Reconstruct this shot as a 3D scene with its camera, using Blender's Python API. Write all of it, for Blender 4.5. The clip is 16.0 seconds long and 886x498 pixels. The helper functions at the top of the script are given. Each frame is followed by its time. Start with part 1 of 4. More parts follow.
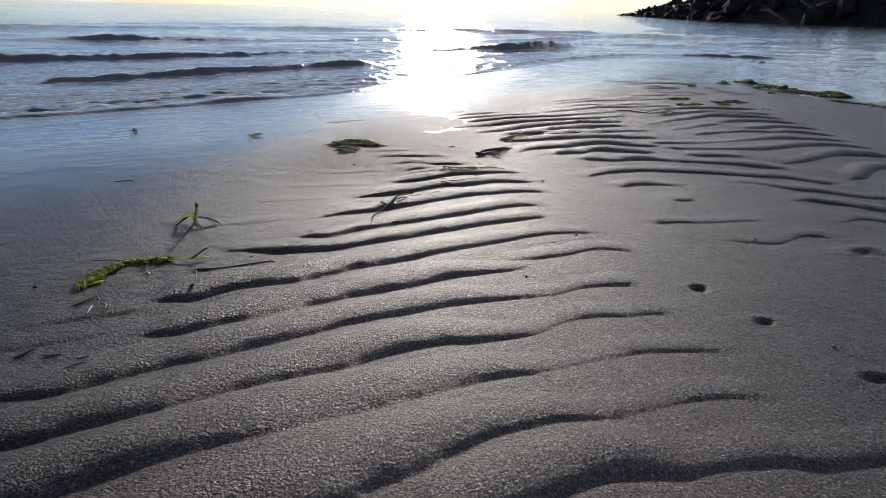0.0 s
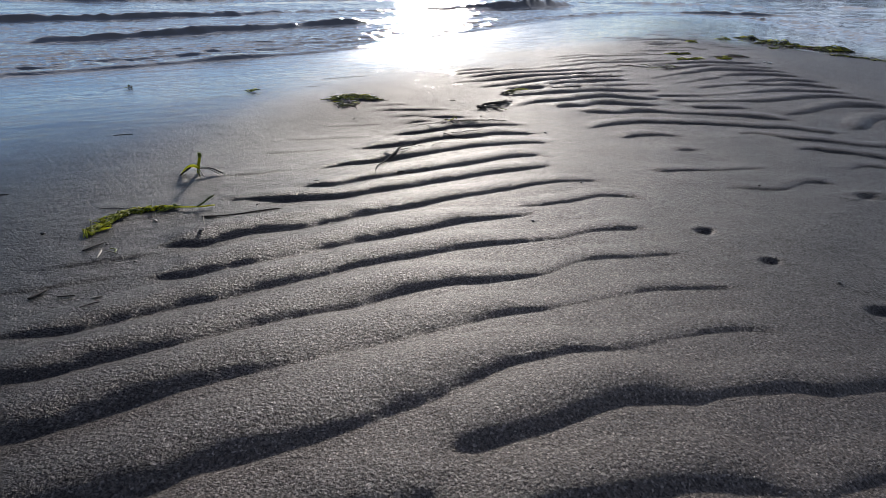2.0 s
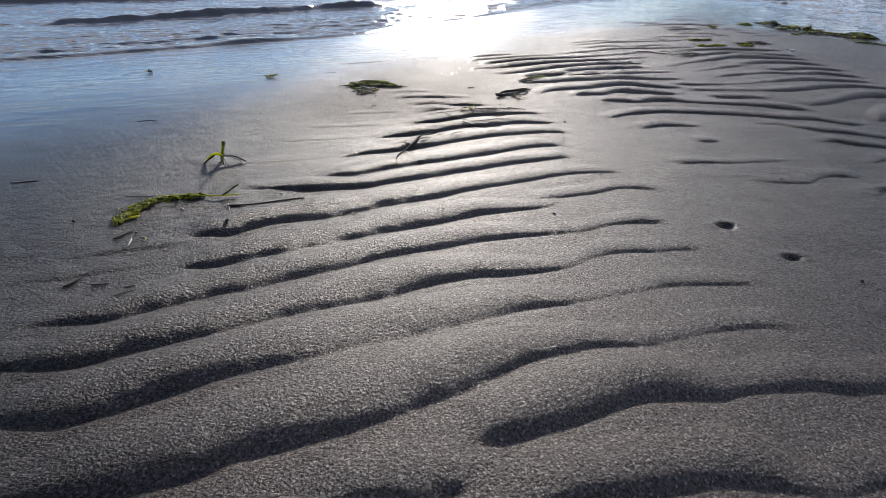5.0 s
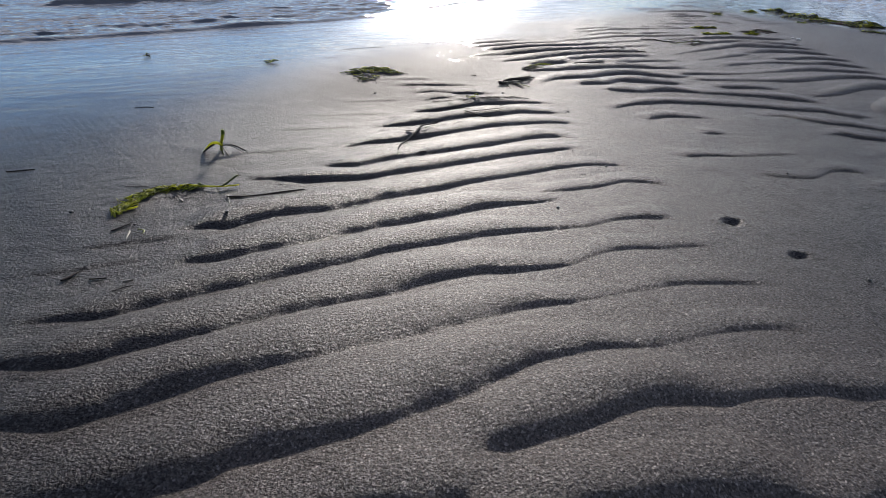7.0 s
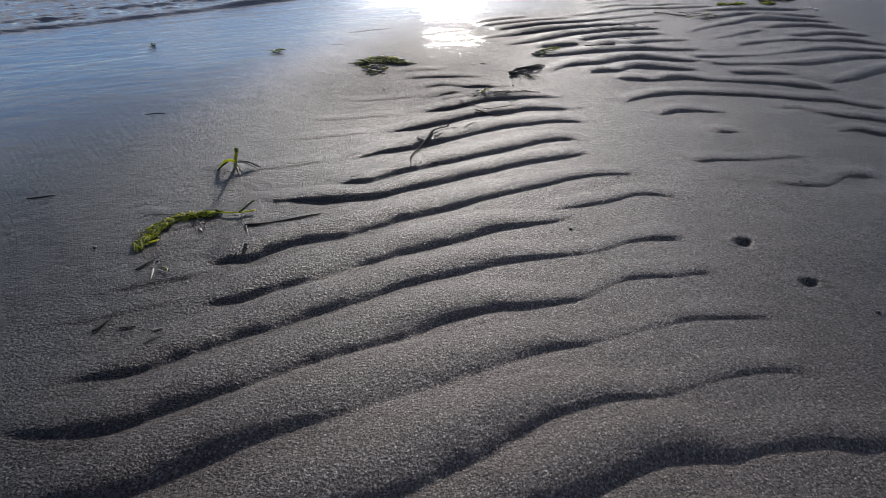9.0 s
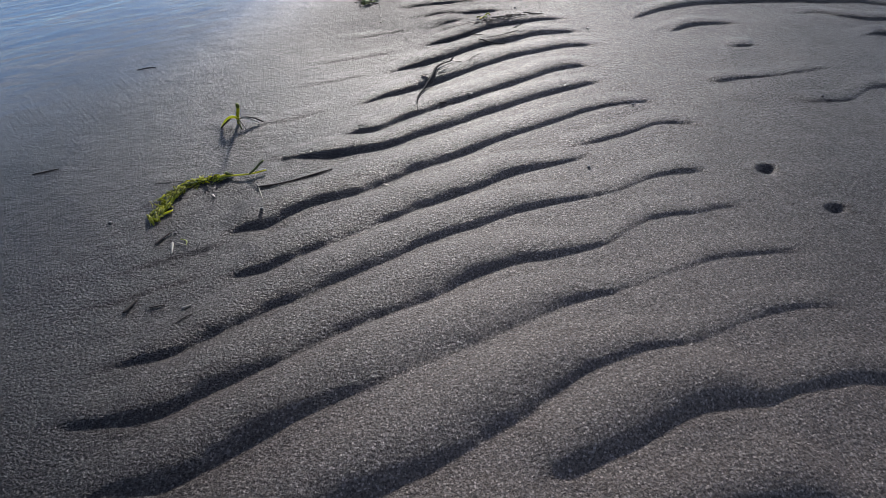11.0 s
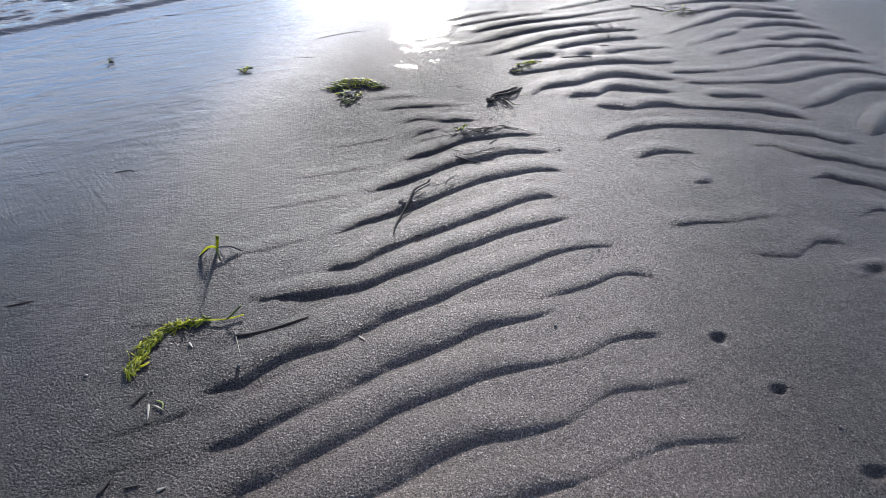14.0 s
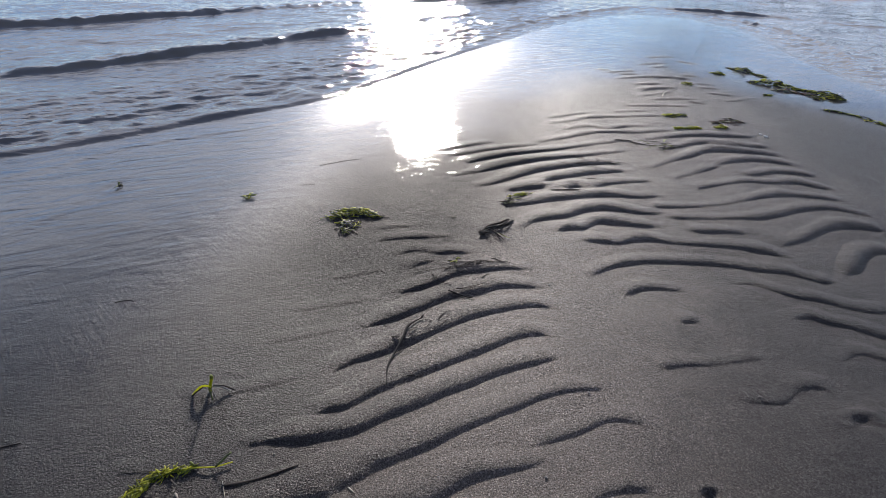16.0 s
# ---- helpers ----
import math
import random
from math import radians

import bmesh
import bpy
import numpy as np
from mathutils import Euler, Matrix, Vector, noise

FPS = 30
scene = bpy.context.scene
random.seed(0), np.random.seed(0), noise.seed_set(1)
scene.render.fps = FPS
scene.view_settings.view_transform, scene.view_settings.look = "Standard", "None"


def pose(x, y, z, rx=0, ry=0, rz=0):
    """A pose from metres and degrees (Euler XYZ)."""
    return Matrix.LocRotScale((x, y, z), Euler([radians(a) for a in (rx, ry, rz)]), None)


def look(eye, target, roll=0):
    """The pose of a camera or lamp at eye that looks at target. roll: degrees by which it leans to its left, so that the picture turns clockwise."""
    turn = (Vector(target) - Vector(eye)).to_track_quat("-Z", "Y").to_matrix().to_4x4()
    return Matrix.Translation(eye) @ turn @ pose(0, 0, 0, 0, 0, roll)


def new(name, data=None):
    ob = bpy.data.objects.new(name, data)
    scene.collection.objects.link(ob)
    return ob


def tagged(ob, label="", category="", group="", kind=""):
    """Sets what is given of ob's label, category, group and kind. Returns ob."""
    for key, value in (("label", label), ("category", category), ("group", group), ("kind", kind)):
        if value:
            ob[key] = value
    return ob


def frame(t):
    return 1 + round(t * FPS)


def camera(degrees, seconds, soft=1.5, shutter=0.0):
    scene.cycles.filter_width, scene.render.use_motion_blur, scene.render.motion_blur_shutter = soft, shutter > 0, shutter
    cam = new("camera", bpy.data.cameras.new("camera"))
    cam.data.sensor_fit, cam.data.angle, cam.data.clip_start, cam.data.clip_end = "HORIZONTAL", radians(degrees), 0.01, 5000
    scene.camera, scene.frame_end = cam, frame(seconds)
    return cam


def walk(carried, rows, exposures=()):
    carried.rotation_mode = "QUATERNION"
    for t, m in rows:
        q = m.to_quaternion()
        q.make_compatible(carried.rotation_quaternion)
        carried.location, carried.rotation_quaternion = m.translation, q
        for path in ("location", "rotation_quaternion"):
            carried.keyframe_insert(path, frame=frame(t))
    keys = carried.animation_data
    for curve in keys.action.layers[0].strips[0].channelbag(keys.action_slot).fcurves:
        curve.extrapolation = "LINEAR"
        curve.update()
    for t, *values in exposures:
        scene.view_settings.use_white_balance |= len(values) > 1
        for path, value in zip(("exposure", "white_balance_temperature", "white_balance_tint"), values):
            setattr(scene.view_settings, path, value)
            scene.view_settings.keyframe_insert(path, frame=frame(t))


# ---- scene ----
cam = camera(72.0, 16.0, soft=0.65)
PATH = [
    (0, (-0.073, 0.167, 0.381), (0.013, 2.027, -0.351), 1.3),
    (0.5, (-0.076, 0.163, 0.366), (0.023, 1.991, -0.439), 1.4),
    (1, (-0.076, 0.16, 0.361), (0.037, 1.97, -0.480), 1.6),
    (1.5, (-0.083, 0.157, 0.355), (0.033, 1.968, -0.487), 1.4),
    (2, (-0.091, 0.154, 0.352), (0.01, 1.969, -0.481), 1.0),
    (2.5, (-0.09, 0.152, 0.346), (-0.01, 1.965, -0.495), 1.1),
    (3, (-0.092, 0.15, 0.345), (-0.01, 1.946, -0.532), 1.3),
    (3.5, (-0.101, 0.151, 0.347), (-0.02, 1.941, -0.541), 1.2),
    (4, (-0.106, 0.151, 0.354), (-0.039, 1.95, -0.517), 0.8),
    (6.5, (-0.108, 0.157, 0.374), (-0.043, 1.933, -0.542), 1.9),
    (7, (-0.112, 0.167, 0.374), (-0.043, 1.937, -0.554), 1.8),
    (7.5, (-0.112, 0.181, 0.388), (-0.032, 1.932, -0.575), 2.6),
    (8, (-0.123, 0.195, 0.413), (-0.036, 1.925, -0.587), 2.8),
    (8.2, (-0.123, 0.197, 0.425), (-0.045, 1.917, -0.594), 2.6),
    (10.3, (-0.141, 0.231, 0.518), (-0.11, 1.868, -0.630), -1.5),
    (10.5, (-0.148, 0.235, 0.516), (-0.111, 1.849, -0.664), -1.2),
    (11, (-0.146, 0.242, 0.507), (-0.121, 1.782, -0.768), -3.7),
    (11.5, (-0.139, 0.244, 0.502), (-0.093, 1.718, -0.849), -2.9),
    (12, (-0.138, 0.262, 0.516), (-0.056, 1.699, -0.872), -1.2),
    (12.5, (-0.142, 0.282, 0.557), (-0.047, 1.714, -0.836), -1.1),
    (13, (-0.148, 0.303, 0.594), (-0.038, 1.735, -0.798), 0.5),
    (13.5, (-0.152, 0.334, 0.657), (-0.013, 1.809, -0.686), 1.6),
    (14, (-0.148, 0.352, 0.702), (-0.008, 1.909, -0.544), 1.5),
    (14.5, (-0.143, 0.362, 0.728), (0.008, 1.975, -0.444), 1.9),
    (15, (-0.144, 0.369, 0.755), (0.017, 2.035, -0.341), 2.3),
    (15.5, (-0.149, 0.367, 0.780), (0.016, 2.075, -0.247), 2.7),
    (16, (-0.151, 0.374, 0.789), (0.019, 2.106, -0.195), 2.9),
]
walk(cam, [(t, look(eye, target, roll)) for t, eye, target, roll in PATH],
     exposures=[(0, 0.04, 6350, 10), (2, 0.14, 6350, 10), (3.5, 0.29, 6350, 10), (7, 0.29, 6300, 10), (8, 0.24, 6250, 10), (10.5, 0.37, 6150, 10), (11.5, 1.0, 6100, 10), (12.5, 1.36, 6100, 9), (13.5, 1.37, 6000, 9), (14.5, 1.23, 6050, 9), (15, 1.06, 6250, 10), (16, 0.66, 6400, 11)])

# ---- world, sun, exposure ----
SUN_UP, SUN_TURN = 16.0, 2.3          # elevation, degrees east of straight ahead
world = bpy.data.worlds.new("sky")
scene.world = world
world.use_nodes = True
wn, wl = world.node_tree.nodes, world.node_tree.links
wn.clear()
w_out = wn.new("ShaderNodeOutputWorld")
w_bg = wn.new("ShaderNodeBackground")
w_sky = wn.new("ShaderNodeTexSky")
w_sky.sky_type, w_sky.sun_disc = "NISHITA", False
w_sky.sun_elevation, w_sky.sun_rotation = radians(SUN_UP), radians(SUN_TURN)
w_sky.air_density, w_sky.dust_density, w_sky.ozone_density = 1.0, 0.12, 3.0
w_bg.inputs["Strength"].default_value = 0.10
# thin streaky cloud over the whole sky
w_tc = wn.new("ShaderNodeTexCoord")
w_map = wn.new("ShaderNodeMapping")
w_map.inputs["Scale"].default_value = (1.6, 2.6, 7.0)
w_map.inputs["Rotation"].default_value = (0.0, 0.12, 0.5)
w_noise = wn.new("ShaderNodeTexNoise")
w_noise.inputs["Scale"].default_value, w_noise.inputs["Detail"].default_value = 1.7, 7.0
w_noise.inputs["Distortion"].default_value = 0.6
w_ramp = wn.new("ShaderNodeValToRGB")
w_ramp.color_ramp.elements[0].position, w_ramp.color_ramp.elements[1].position = 0.46, 0.74
w_ramp.color_ramp.elements[1].color = (0.85, 0.85, 0.85, 1)
# more cloud higher up, clearer blue low over the sea
w_xyz = wn.new("ShaderNodeSeparateXYZ")
w_high = wn.new("ShaderNodeFloatCurve")
for at, lift in ((0.03, 0.55), (0.08, 0.52), (0.13, 0.46), (0.17, 0.45), (0.24, 0.52), (0.36, 0.92), (0.6, 0.5)):
    w_high.mapping.curves[0].points.new(at, lift)
w_high.mapping.curves[0].points[0].location = (0.0, 0.55)
w_high.mapping.curves[0].points[-1].location = (1.0, 0.2)
w_high.mapping.update()
w_add = wn.new("ShaderNodeMath")
w_blue = wn.new("ShaderNodeMix")
w_blue.data_type, w_blue.blend_type = "RGBA", "MULTIPLY"
w_blue.inputs["Factor"].default_value = 1.0
w_blue.inputs["B"].default_value = (0.76, 0.84, 1.05, 1)
w_mix = wn.new("ShaderNodeMix")
w_mix.data_type = "RGBA"
# the veil is brightest round the sun, and dull behind
w_side = wn.new("ShaderNodeMapRange")
w_side.interpolation_type = "SMOOTHSTEP"
w_side.inputs["From Min"].default_value, w_side.inputs["From Max"].default_value = -0.1, 0.95
w_side.inputs["To Min"].default_value, w_side.inputs["To Max"].default_value = 0.8, 1.7
w_veil = wn.new("ShaderNodeVectorMath")
w_veil.operation = "SCALE"
w_veil.inputs[0].default_value = (6.2, 6.35, 7.1)
wl.new(w_side.outputs["Result"], w_veil.inputs["Scale"])
wl.new(w_veil.outputs["Vector"], w_mix.inputs["B"])
wl.new(w_tc.outputs["Generated"], w_map.inputs["Vector"])
wl.new(w_map.outputs["Vector"], w_noise.inputs["Vector"])
wl.new(w_tc.outputs["Generated"], w_xyz.inputs["Vector"])
wl.new(w_xyz.outputs["Z"], w_high.inputs["Value"])
wl.new(w_xyz.outputs["Y"], w_side.inputs["Value"])
wl.new(w_high.outputs["Value"], w_add.inputs[0])
wl.new(w_noise.outputs["Fac"], w_add.inputs[1])
w_less = wn.new("ShaderNodeMath")
w_less.operation = "SUBTRACT"
w_less.inputs[1].default_value = 0.5
wl.new(w_add.outputs["Value"], w_less.inputs[0])
w_east = wn.new("ShaderNodeMath")
w_east.operation = "MULTIPLY_ADD"
w_east.inputs[1].default_value = 0.10
wl.new(w_xyz.outputs["X"], w_east.inputs[0])
wl.new(w_less.outputs["Value"], w_east.inputs[2])
wl.new(w_east.outputs["Value"], w_ramp.inputs["Fac"])
wl.new(w_ramp.outputs["Color"], w_mix.inputs["Factor"])
wl.new(w_sky.outputs["Color"], w_blue.inputs["A"])
wl.new(w_blue.outputs["Result"], w_mix.inputs["A"])
wl.new(w_mix.outputs["Result"], w_bg.inputs["Color"])
wl.new(w_bg.outputs["Background"], w_out.inputs["Surface"])

sun = new("sun", bpy.data.lights.new("sun", "SUN"))
sun.data.energy, sun.data.angle, sun.data.color = 3.1, radians(5.0), (1.0, 0.90, 0.80)
sun_way = Vector((math.sin(radians(SUN_TURN)) * math.cos(radians(SUN_UP)), math.cos(radians(SUN_TURN)) * math.cos(radians(SUN_UP)), math.sin(radians(SUN_UP))))
sun.matrix_world = look((0, 0, 0), -sun_way)


# ---- materials ----
def material(name):
    m = bpy.data.materials.new(name)
    m.use_nodes = True
    nt = m.node_tree
    return m, nt, nt.nodes["Principled BSDF"]


def node(nt, kind, **values):
    n = nt.nodes.new(kind)
    for key, value in values.items():
        n.inputs[key.replace("_", " ")].default_value = value
    return n


def ramp(nt, source, stops):
    n = nt.nodes.new("ShaderNodeValToRGB")
    while len(n.color_ramp.elements) < len(stops):
        n.color_ramp.elements.new(0.5)
    for e, (at, col) in zip(n.color_ramp.elements, stops):
        e.position = at
        e.color = (*col, 1) if isinstance(col, tuple) else (col, col, col, 1)
    nt.links.new(source, n.inputs["Fac"])
    return n.outputs["Color"]


def maths(nt, op, a, b=0.5):
    n = nt.nodes.new("ShaderNodeMath")
    n.operation = op
    for slot, v in ((0, a), (1, b)):
        if isinstance(v, (int, float)):
            n.inputs[slot].default_value = v
        else:
            nt.links.new(v, n.inputs[slot])
    return n.outputs[0]


def blend(nt, how, fac, a, b):
    n = nt.nodes.new("ShaderNodeMix")
    n.data_type, n.blend_type = "RGBA", how
    for slot, v in (("Factor", fac), ("A", a), ("B", b)):
        if isinstance(v, (int, float)):
            n.inputs[slot].default_value = v
        elif isinstance(v, tuple):
            n.inputs[slot].default_value = (*v, 1)
        else:
            nt.links.new(v, n.inputs[slot])
    return n.outputs["Result"]


def sand_material():
    m, nt, p = material("wet_sand")
    li = nt.links.new
    pos = node(nt, "ShaderNodeNewGeometry").outputs["Position"]

    def field(name):
        n = nt.nodes.new("ShaderNodeAttribute")
        n.attribute_name = name
        return n.outputs["Fac"]

    def cloud(scale, detail, rough):
        n = node(nt, "ShaderNodeTexNoise", Scale=scale, Detail=detail, Roughness=rough)
        li(pos, n.inputs["Vector"])
        return n.outputs["Fac"]

    grain = cloud(300.0, 3.0, 0.7)
    pepper = cloud(350.0, 4.0, 0.8)
    clod = cloud(165.0, 3.0, 0.55)
    patch = cloud(7.0, 5.0, 0.6)
    broad = cloud(1.3, 3.0, 0.5)
    speck = node(nt, "ShaderNodeTexVoronoi", Scale=600.0)
    li(pos, speck.inputs["Vector"])
    soaked_dim, drained = field("soaked_dim"), field("drained")
    # the film of water breaks up grain by grain at its edge
    film = maths(nt, "ADD", field("film"), maths(nt, "MULTIPLY", maths(nt, "SUBTRACT", pepper, 0.5), 1.2))
    film = ramp(nt, film, [(0.24, 0.0), (0.8, 1.0)])
    # drainage streaks that run down towards the sea
    swing = node(nt, "ShaderNodeMapping", Rotation=(0, 0, radians(52)))
    turn = node(nt, "ShaderNodeMapping", Scale=(9.0, 120.0, 10.0))
    li(pos, swing.inputs["Vector"])
    li(swing.outputs["Vector"], turn.inputs["Vector"])
    streak = node(nt, "ShaderNodeTexNoise", Scale=1.0, Detail=3.0, Distortion=0.5)
    li(turn.outputs["Vector"], streak.inputs["Vector"])
    tint = ramp(nt, speck.outputs["Color"], [(0.0, (0.038, 0.029, 0.0235)), (0.3, (0.066, 0.0515, 0.042)), (0.8, (0.142, 0.112, 0.092)), (1.0, (0.34, 0.27, 0.22))])
    tint = blend(nt, "MULTIPLY", 1.0, tint, ramp(nt, pepper, [(0.37, 0.58), (0.5, 0.9), (0.62, 1.12)]))
    tint = blend(nt, "MULTIPLY", 0.8, tint, ramp(nt, patch, [(0.3, 0.75), (0.7, 1.0)]))
    tint = blend(nt, "MULTIPLY", 0.6, tint, ramp(nt, broad, [(0.3, (0.78, 0.76, 0.76)), (0.7, (1.0, 0.95, 0.92))]))
    # soaked sand is darker; dim side light and sky blue are coloured in too
    tint = blend(nt, "MULTIPLY", maths(nt, "MULTIPLY", soaked_dim, 0.95), tint, (0.20, 0.22, 0.255))
    # coarser grains gather on the higher sand
    tint = blend(nt, "MULTIPLY", maths(nt, "MULTIPLY", field("coarse"), 0.8), tint, ramp(nt, clod, [(0.36, 0.55), (0.5, 0.95), (0.64, 1.5)]))
    # a paler colour stands in for the sun's gleam round the glint
    tint = blend(nt, "MULTIPLY", field("gleam_zone"), tint, (1.38, 1.47, 1.6))
    li(tint, p.inputs["Base Color"])
    dry = ramp(nt, patch, [(0.3, 0.45), (0.7, 0.51)])
    dry = blend(nt, "MIX", soaked_dim, dry, (0.42, 0.42, 0.42))
    sheen, gleam_zone = field("sheen"), field("gleam_zone")
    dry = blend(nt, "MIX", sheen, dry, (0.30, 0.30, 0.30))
    dry = blend(nt, "MIX", gleam_zone, dry, (0.56, 0.56, 0.56))
    dry = blend(nt, "OVERLAY", 0.5, dry, ramp(nt, pepper, [(0.38, 0.62), (0.62, 0.4)]))
    li(dry, p.inputs["Roughness"])
    # the film of water lies over the sand as a smooth coat
    li(film, p.inputs["Coat Weight"])
    p.inputs["Coat Roughness"].default_value = 0.05
    p.inputs["Coat IOR"].default_value = 1.33
    # grains stand dry or drowned: their gloss differs from one to the next
    gloss = ramp(nt, pepper, [(0.38, 0.14), (0.5, 0.37), (0.62, 0.72)])
    gloss = blend(nt, "ADD", 1.0, gloss, ramp(nt, speck.outputs["Color"], [(0.72, 0.0), (0.85, 0.6)]))
    gloss = blend(nt, "MULTIPLY", soaked_dim, gloss, (0.6, 0.6, 0.6))
    gloss = blend(nt, "MIX", sheen, gloss, (0.37, 0.37, 0.37))
    gloss = blend(nt, "MULTIPLY", gleam_zone, gloss, (0.33, 0.33, 0.33))
    li(blend(nt, "MIX", film, gloss, (0.12, 0.12, 0.12)), p.inputs["Specular IOR Level"])
    p.inputs["IOR"].default_value = 1.4
    calm = maths(nt, "MULTIPLY", maths(nt, "SUBTRACT", 1.0, maths(nt, "MULTIPLY", film, 0.6)), maths(nt, "SUBTRACT", 1.0, maths(nt, "MULTIPLY", sheen, 0.5)))
    b1 = node(nt, "ShaderNodeBump", Distance=0.0034)
    li(grain, b1.inputs["Height"])
    li(maths(nt, "MULTIPLY", calm, 1.0), b1.inputs["Strength"])
    b2 = node(nt, "ShaderNodeBump", Distance=0.0034)
    li(clod, b2.inputs["Height"])
    li(maths(nt, "MULTIPLY", calm, maths(nt, "ADD", maths(nt, "MULTIPLY", field("coarse"), 0.55), 0.28)), b2.inputs["Strength"])
    b3 = node(nt, "ShaderNodeBump", Distance=0.003)
    li(streak.outputs["Fac"], b3.inputs["Height"])
    li(maths(nt, "MULTIPLY", maths(nt, "MULTIPLY", maths(nt, "MULTIPLY", drained, maths(nt, "SUBTRACT", 1.0, maths(nt, "MULTIPLY", film, 0.75))), ramp(nt, patch, [(0.35, 0.3), (0.65, 1.0)])), 0.8), b3.inputs["Strength"])
    # the last of the swash still trembles on the film
    lean = node(nt, "ShaderNodeMapping", Rotation=(0, 0, radians(-22)))
    long = node(nt, "ShaderNodeMapping", Scale=(4.5, 17.0, 5.0))
    li(pos, lean.inputs["Vector"])
    li(lean.outputs["Vector"], long.inputs["Vector"])
    swash = node(nt, "ShaderNodeTexNoise", Scale=1.0, Detail=4.0, Distortion=1.6)
    li(long.outputs["Vector"], swash.inputs["Vector"])
    b4 = node(nt, "ShaderNodeBump", Distance=0.0034)
    li(swash.outputs["Fac"], b4.inputs["Height"])
    li(maths(nt, "MULTIPLY", film, 1.0), b4.inputs["Strength"])
    li(b4.outputs["Normal"], b3.inputs["Normal"])
    li(b4.outputs["Normal"], p.inputs["Coat Normal"])
    li(b3.outputs["Normal"], b2.inputs["Normal"])
    li(b2.outputs["Normal"], b1.inputs["Normal"])
    li(b1.outputs["Normal"], p.inputs["Normal"])
    return m


def water_material():
    m, nt, p = material("sea_water")
    li = nt.links.new
    pos = node(nt, "ShaderNodeNewGeometry").outputs["Position"]
    last = None
    for turn, scale, high in ((-25, (5.0, 14.0, 5.0), 0.006), (-32, (17.0, 42.0, 17.0), 0.003), (-20, (38.0, 95.0, 38.0), 0.0011)):
        stretch = node(nt, "ShaderNodeMapping", Rotation=(0, 0, radians(turn)), Scale=scale)
        li(pos, stretch.inputs["Vector"])
        n1 = node(nt, "ShaderNodeTexNoise", Scale=1.0, Detail=4.0, Roughness=0.55)
        li(stretch.outputs["Vector"], n1.inputs["Vector"])
        b = node(nt, "ShaderNodeBump", Distance=high, Strength=1.0)
        li(n1.outputs["Fac"], b.inputs["Height"])
        if last:
            li(last, b.inputs["Normal"])
        last = b.outputs["Normal"]
    li(last, p.inputs["Normal"])
    n2 = node(nt, "ShaderNodeTexNoise", Scale=0.6, Detail=3.0)
    li(pos, n2.inputs["Vector"])
    li(ramp(nt, n2.outputs["Fac"], [(0.3, (0.095, 0.084, 0.075)), (0.7, (0.155, 0.135, 0.115))]), p.inputs["Base Color"])
    p.inputs["Roughness"].default_value = 0.05
    p.inputs["IOR"].default_value = 1.33
    return m


def weed_material(name, dark, light, glow=0.45, rough=0.5):
    m, nt, p = material(name)
    li = nt.links.new
    pos = node(nt, "ShaderNodeNewGeometry").outputs["Position"]
    n1 = node(nt, "ShaderNodeTexNoise", Scale=90.0, Detail=4.0)
    li(pos, n1.inputs["Vector"])
    info = nt.nodes.new("ShaderNodeObjectInfo")
    shade = maths(nt, "ADD", maths(nt, "MULTIPLY", info.outputs["Random"], 0.5), maths(nt, "MULTIPLY", n1.outputs["Fac"], 0.55))
    col = ramp(nt, shade, [(0.2, dark), (0.75, light)])
    li(col, p.inputs["Base Color"])
    p.inputs["Roughness"].default_value = rough
    thin = nt.nodes.new("ShaderNodeBsdfTranslucent")
    li(col, thin.inputs["Color"])
    mix = nt.nodes.new("ShaderNodeMixShader")
    mix.inputs["Fac"].default_value = glow
    li(p.outputs["BSDF"], mix.inputs[1])
    li(thin.outputs["BSDF"], mix.inputs[2])
    li(mix.outputs["Shader"], nt.nodes["Material Output"].inputs["Surface"])
    return m


def plain_material(name, dark, light, scale, rough):
    m, nt, p = material(name)
    pos = node(nt, "ShaderNodeNewGeometry").outputs["Position"]
    n1 = node(nt, "ShaderNodeTexNoise", Scale=scale, Detail=6.0, Roughness=0.6)
    nt.links.new(pos, n1.inputs["Vector"])
    nt.links.new(ramp(nt, n1.outputs["Fac"], [(0.3, dark), (0.7, light)]), p.inputs["Base Color"])
    p.inputs["Roughness"].default_value = rough
    b = node(nt, "ShaderNodeBump", Strength=0.5, Distance=0.6 / scale)
    nt.links.new(n1.outputs["Fac"], b.inputs["Height"])
    nt.links.new(b.outputs["Normal"], p.inputs["Normal"])
    return m


SAND = sand_material()
WATER = water_material()
GREEN = weed_material("green_weed", (0.16, 0.18, 0.012), (0.72, 0.72, 0.08), 0.7)
OLIVE = weed_material("olive_weed", (0.04, 0.055, 0.014), (0.20, 0.23, 0.04), 0.4)
BROWN = weed_material("dead_weed", (0.008, 0.006, 0.005), (0.028, 0.021, 0.015), 0.0, 0.95)
RUST = weed_material("rusty_weed", (0.05, 0.02, 0.012), (0.16, 0.07, 0.035), 0.2)
STRAW = weed_material("straw", (0.14, 0.12, 0.085), (0.34, 0.31, 0.25), 0.2, 0.5)
SHELL = plain_material("shell", (0.45, 0.42, 0.38), (0.75, 0.72, 0.68), 120.0, 0.35)
PEBBLE = plain_material("pebble", (0.03, 0.028, 0.026), (0.10, 0.09, 0.08), 150.0, 0.4)
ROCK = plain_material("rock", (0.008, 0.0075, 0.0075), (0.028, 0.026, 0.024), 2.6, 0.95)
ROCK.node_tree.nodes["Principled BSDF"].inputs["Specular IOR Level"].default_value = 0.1


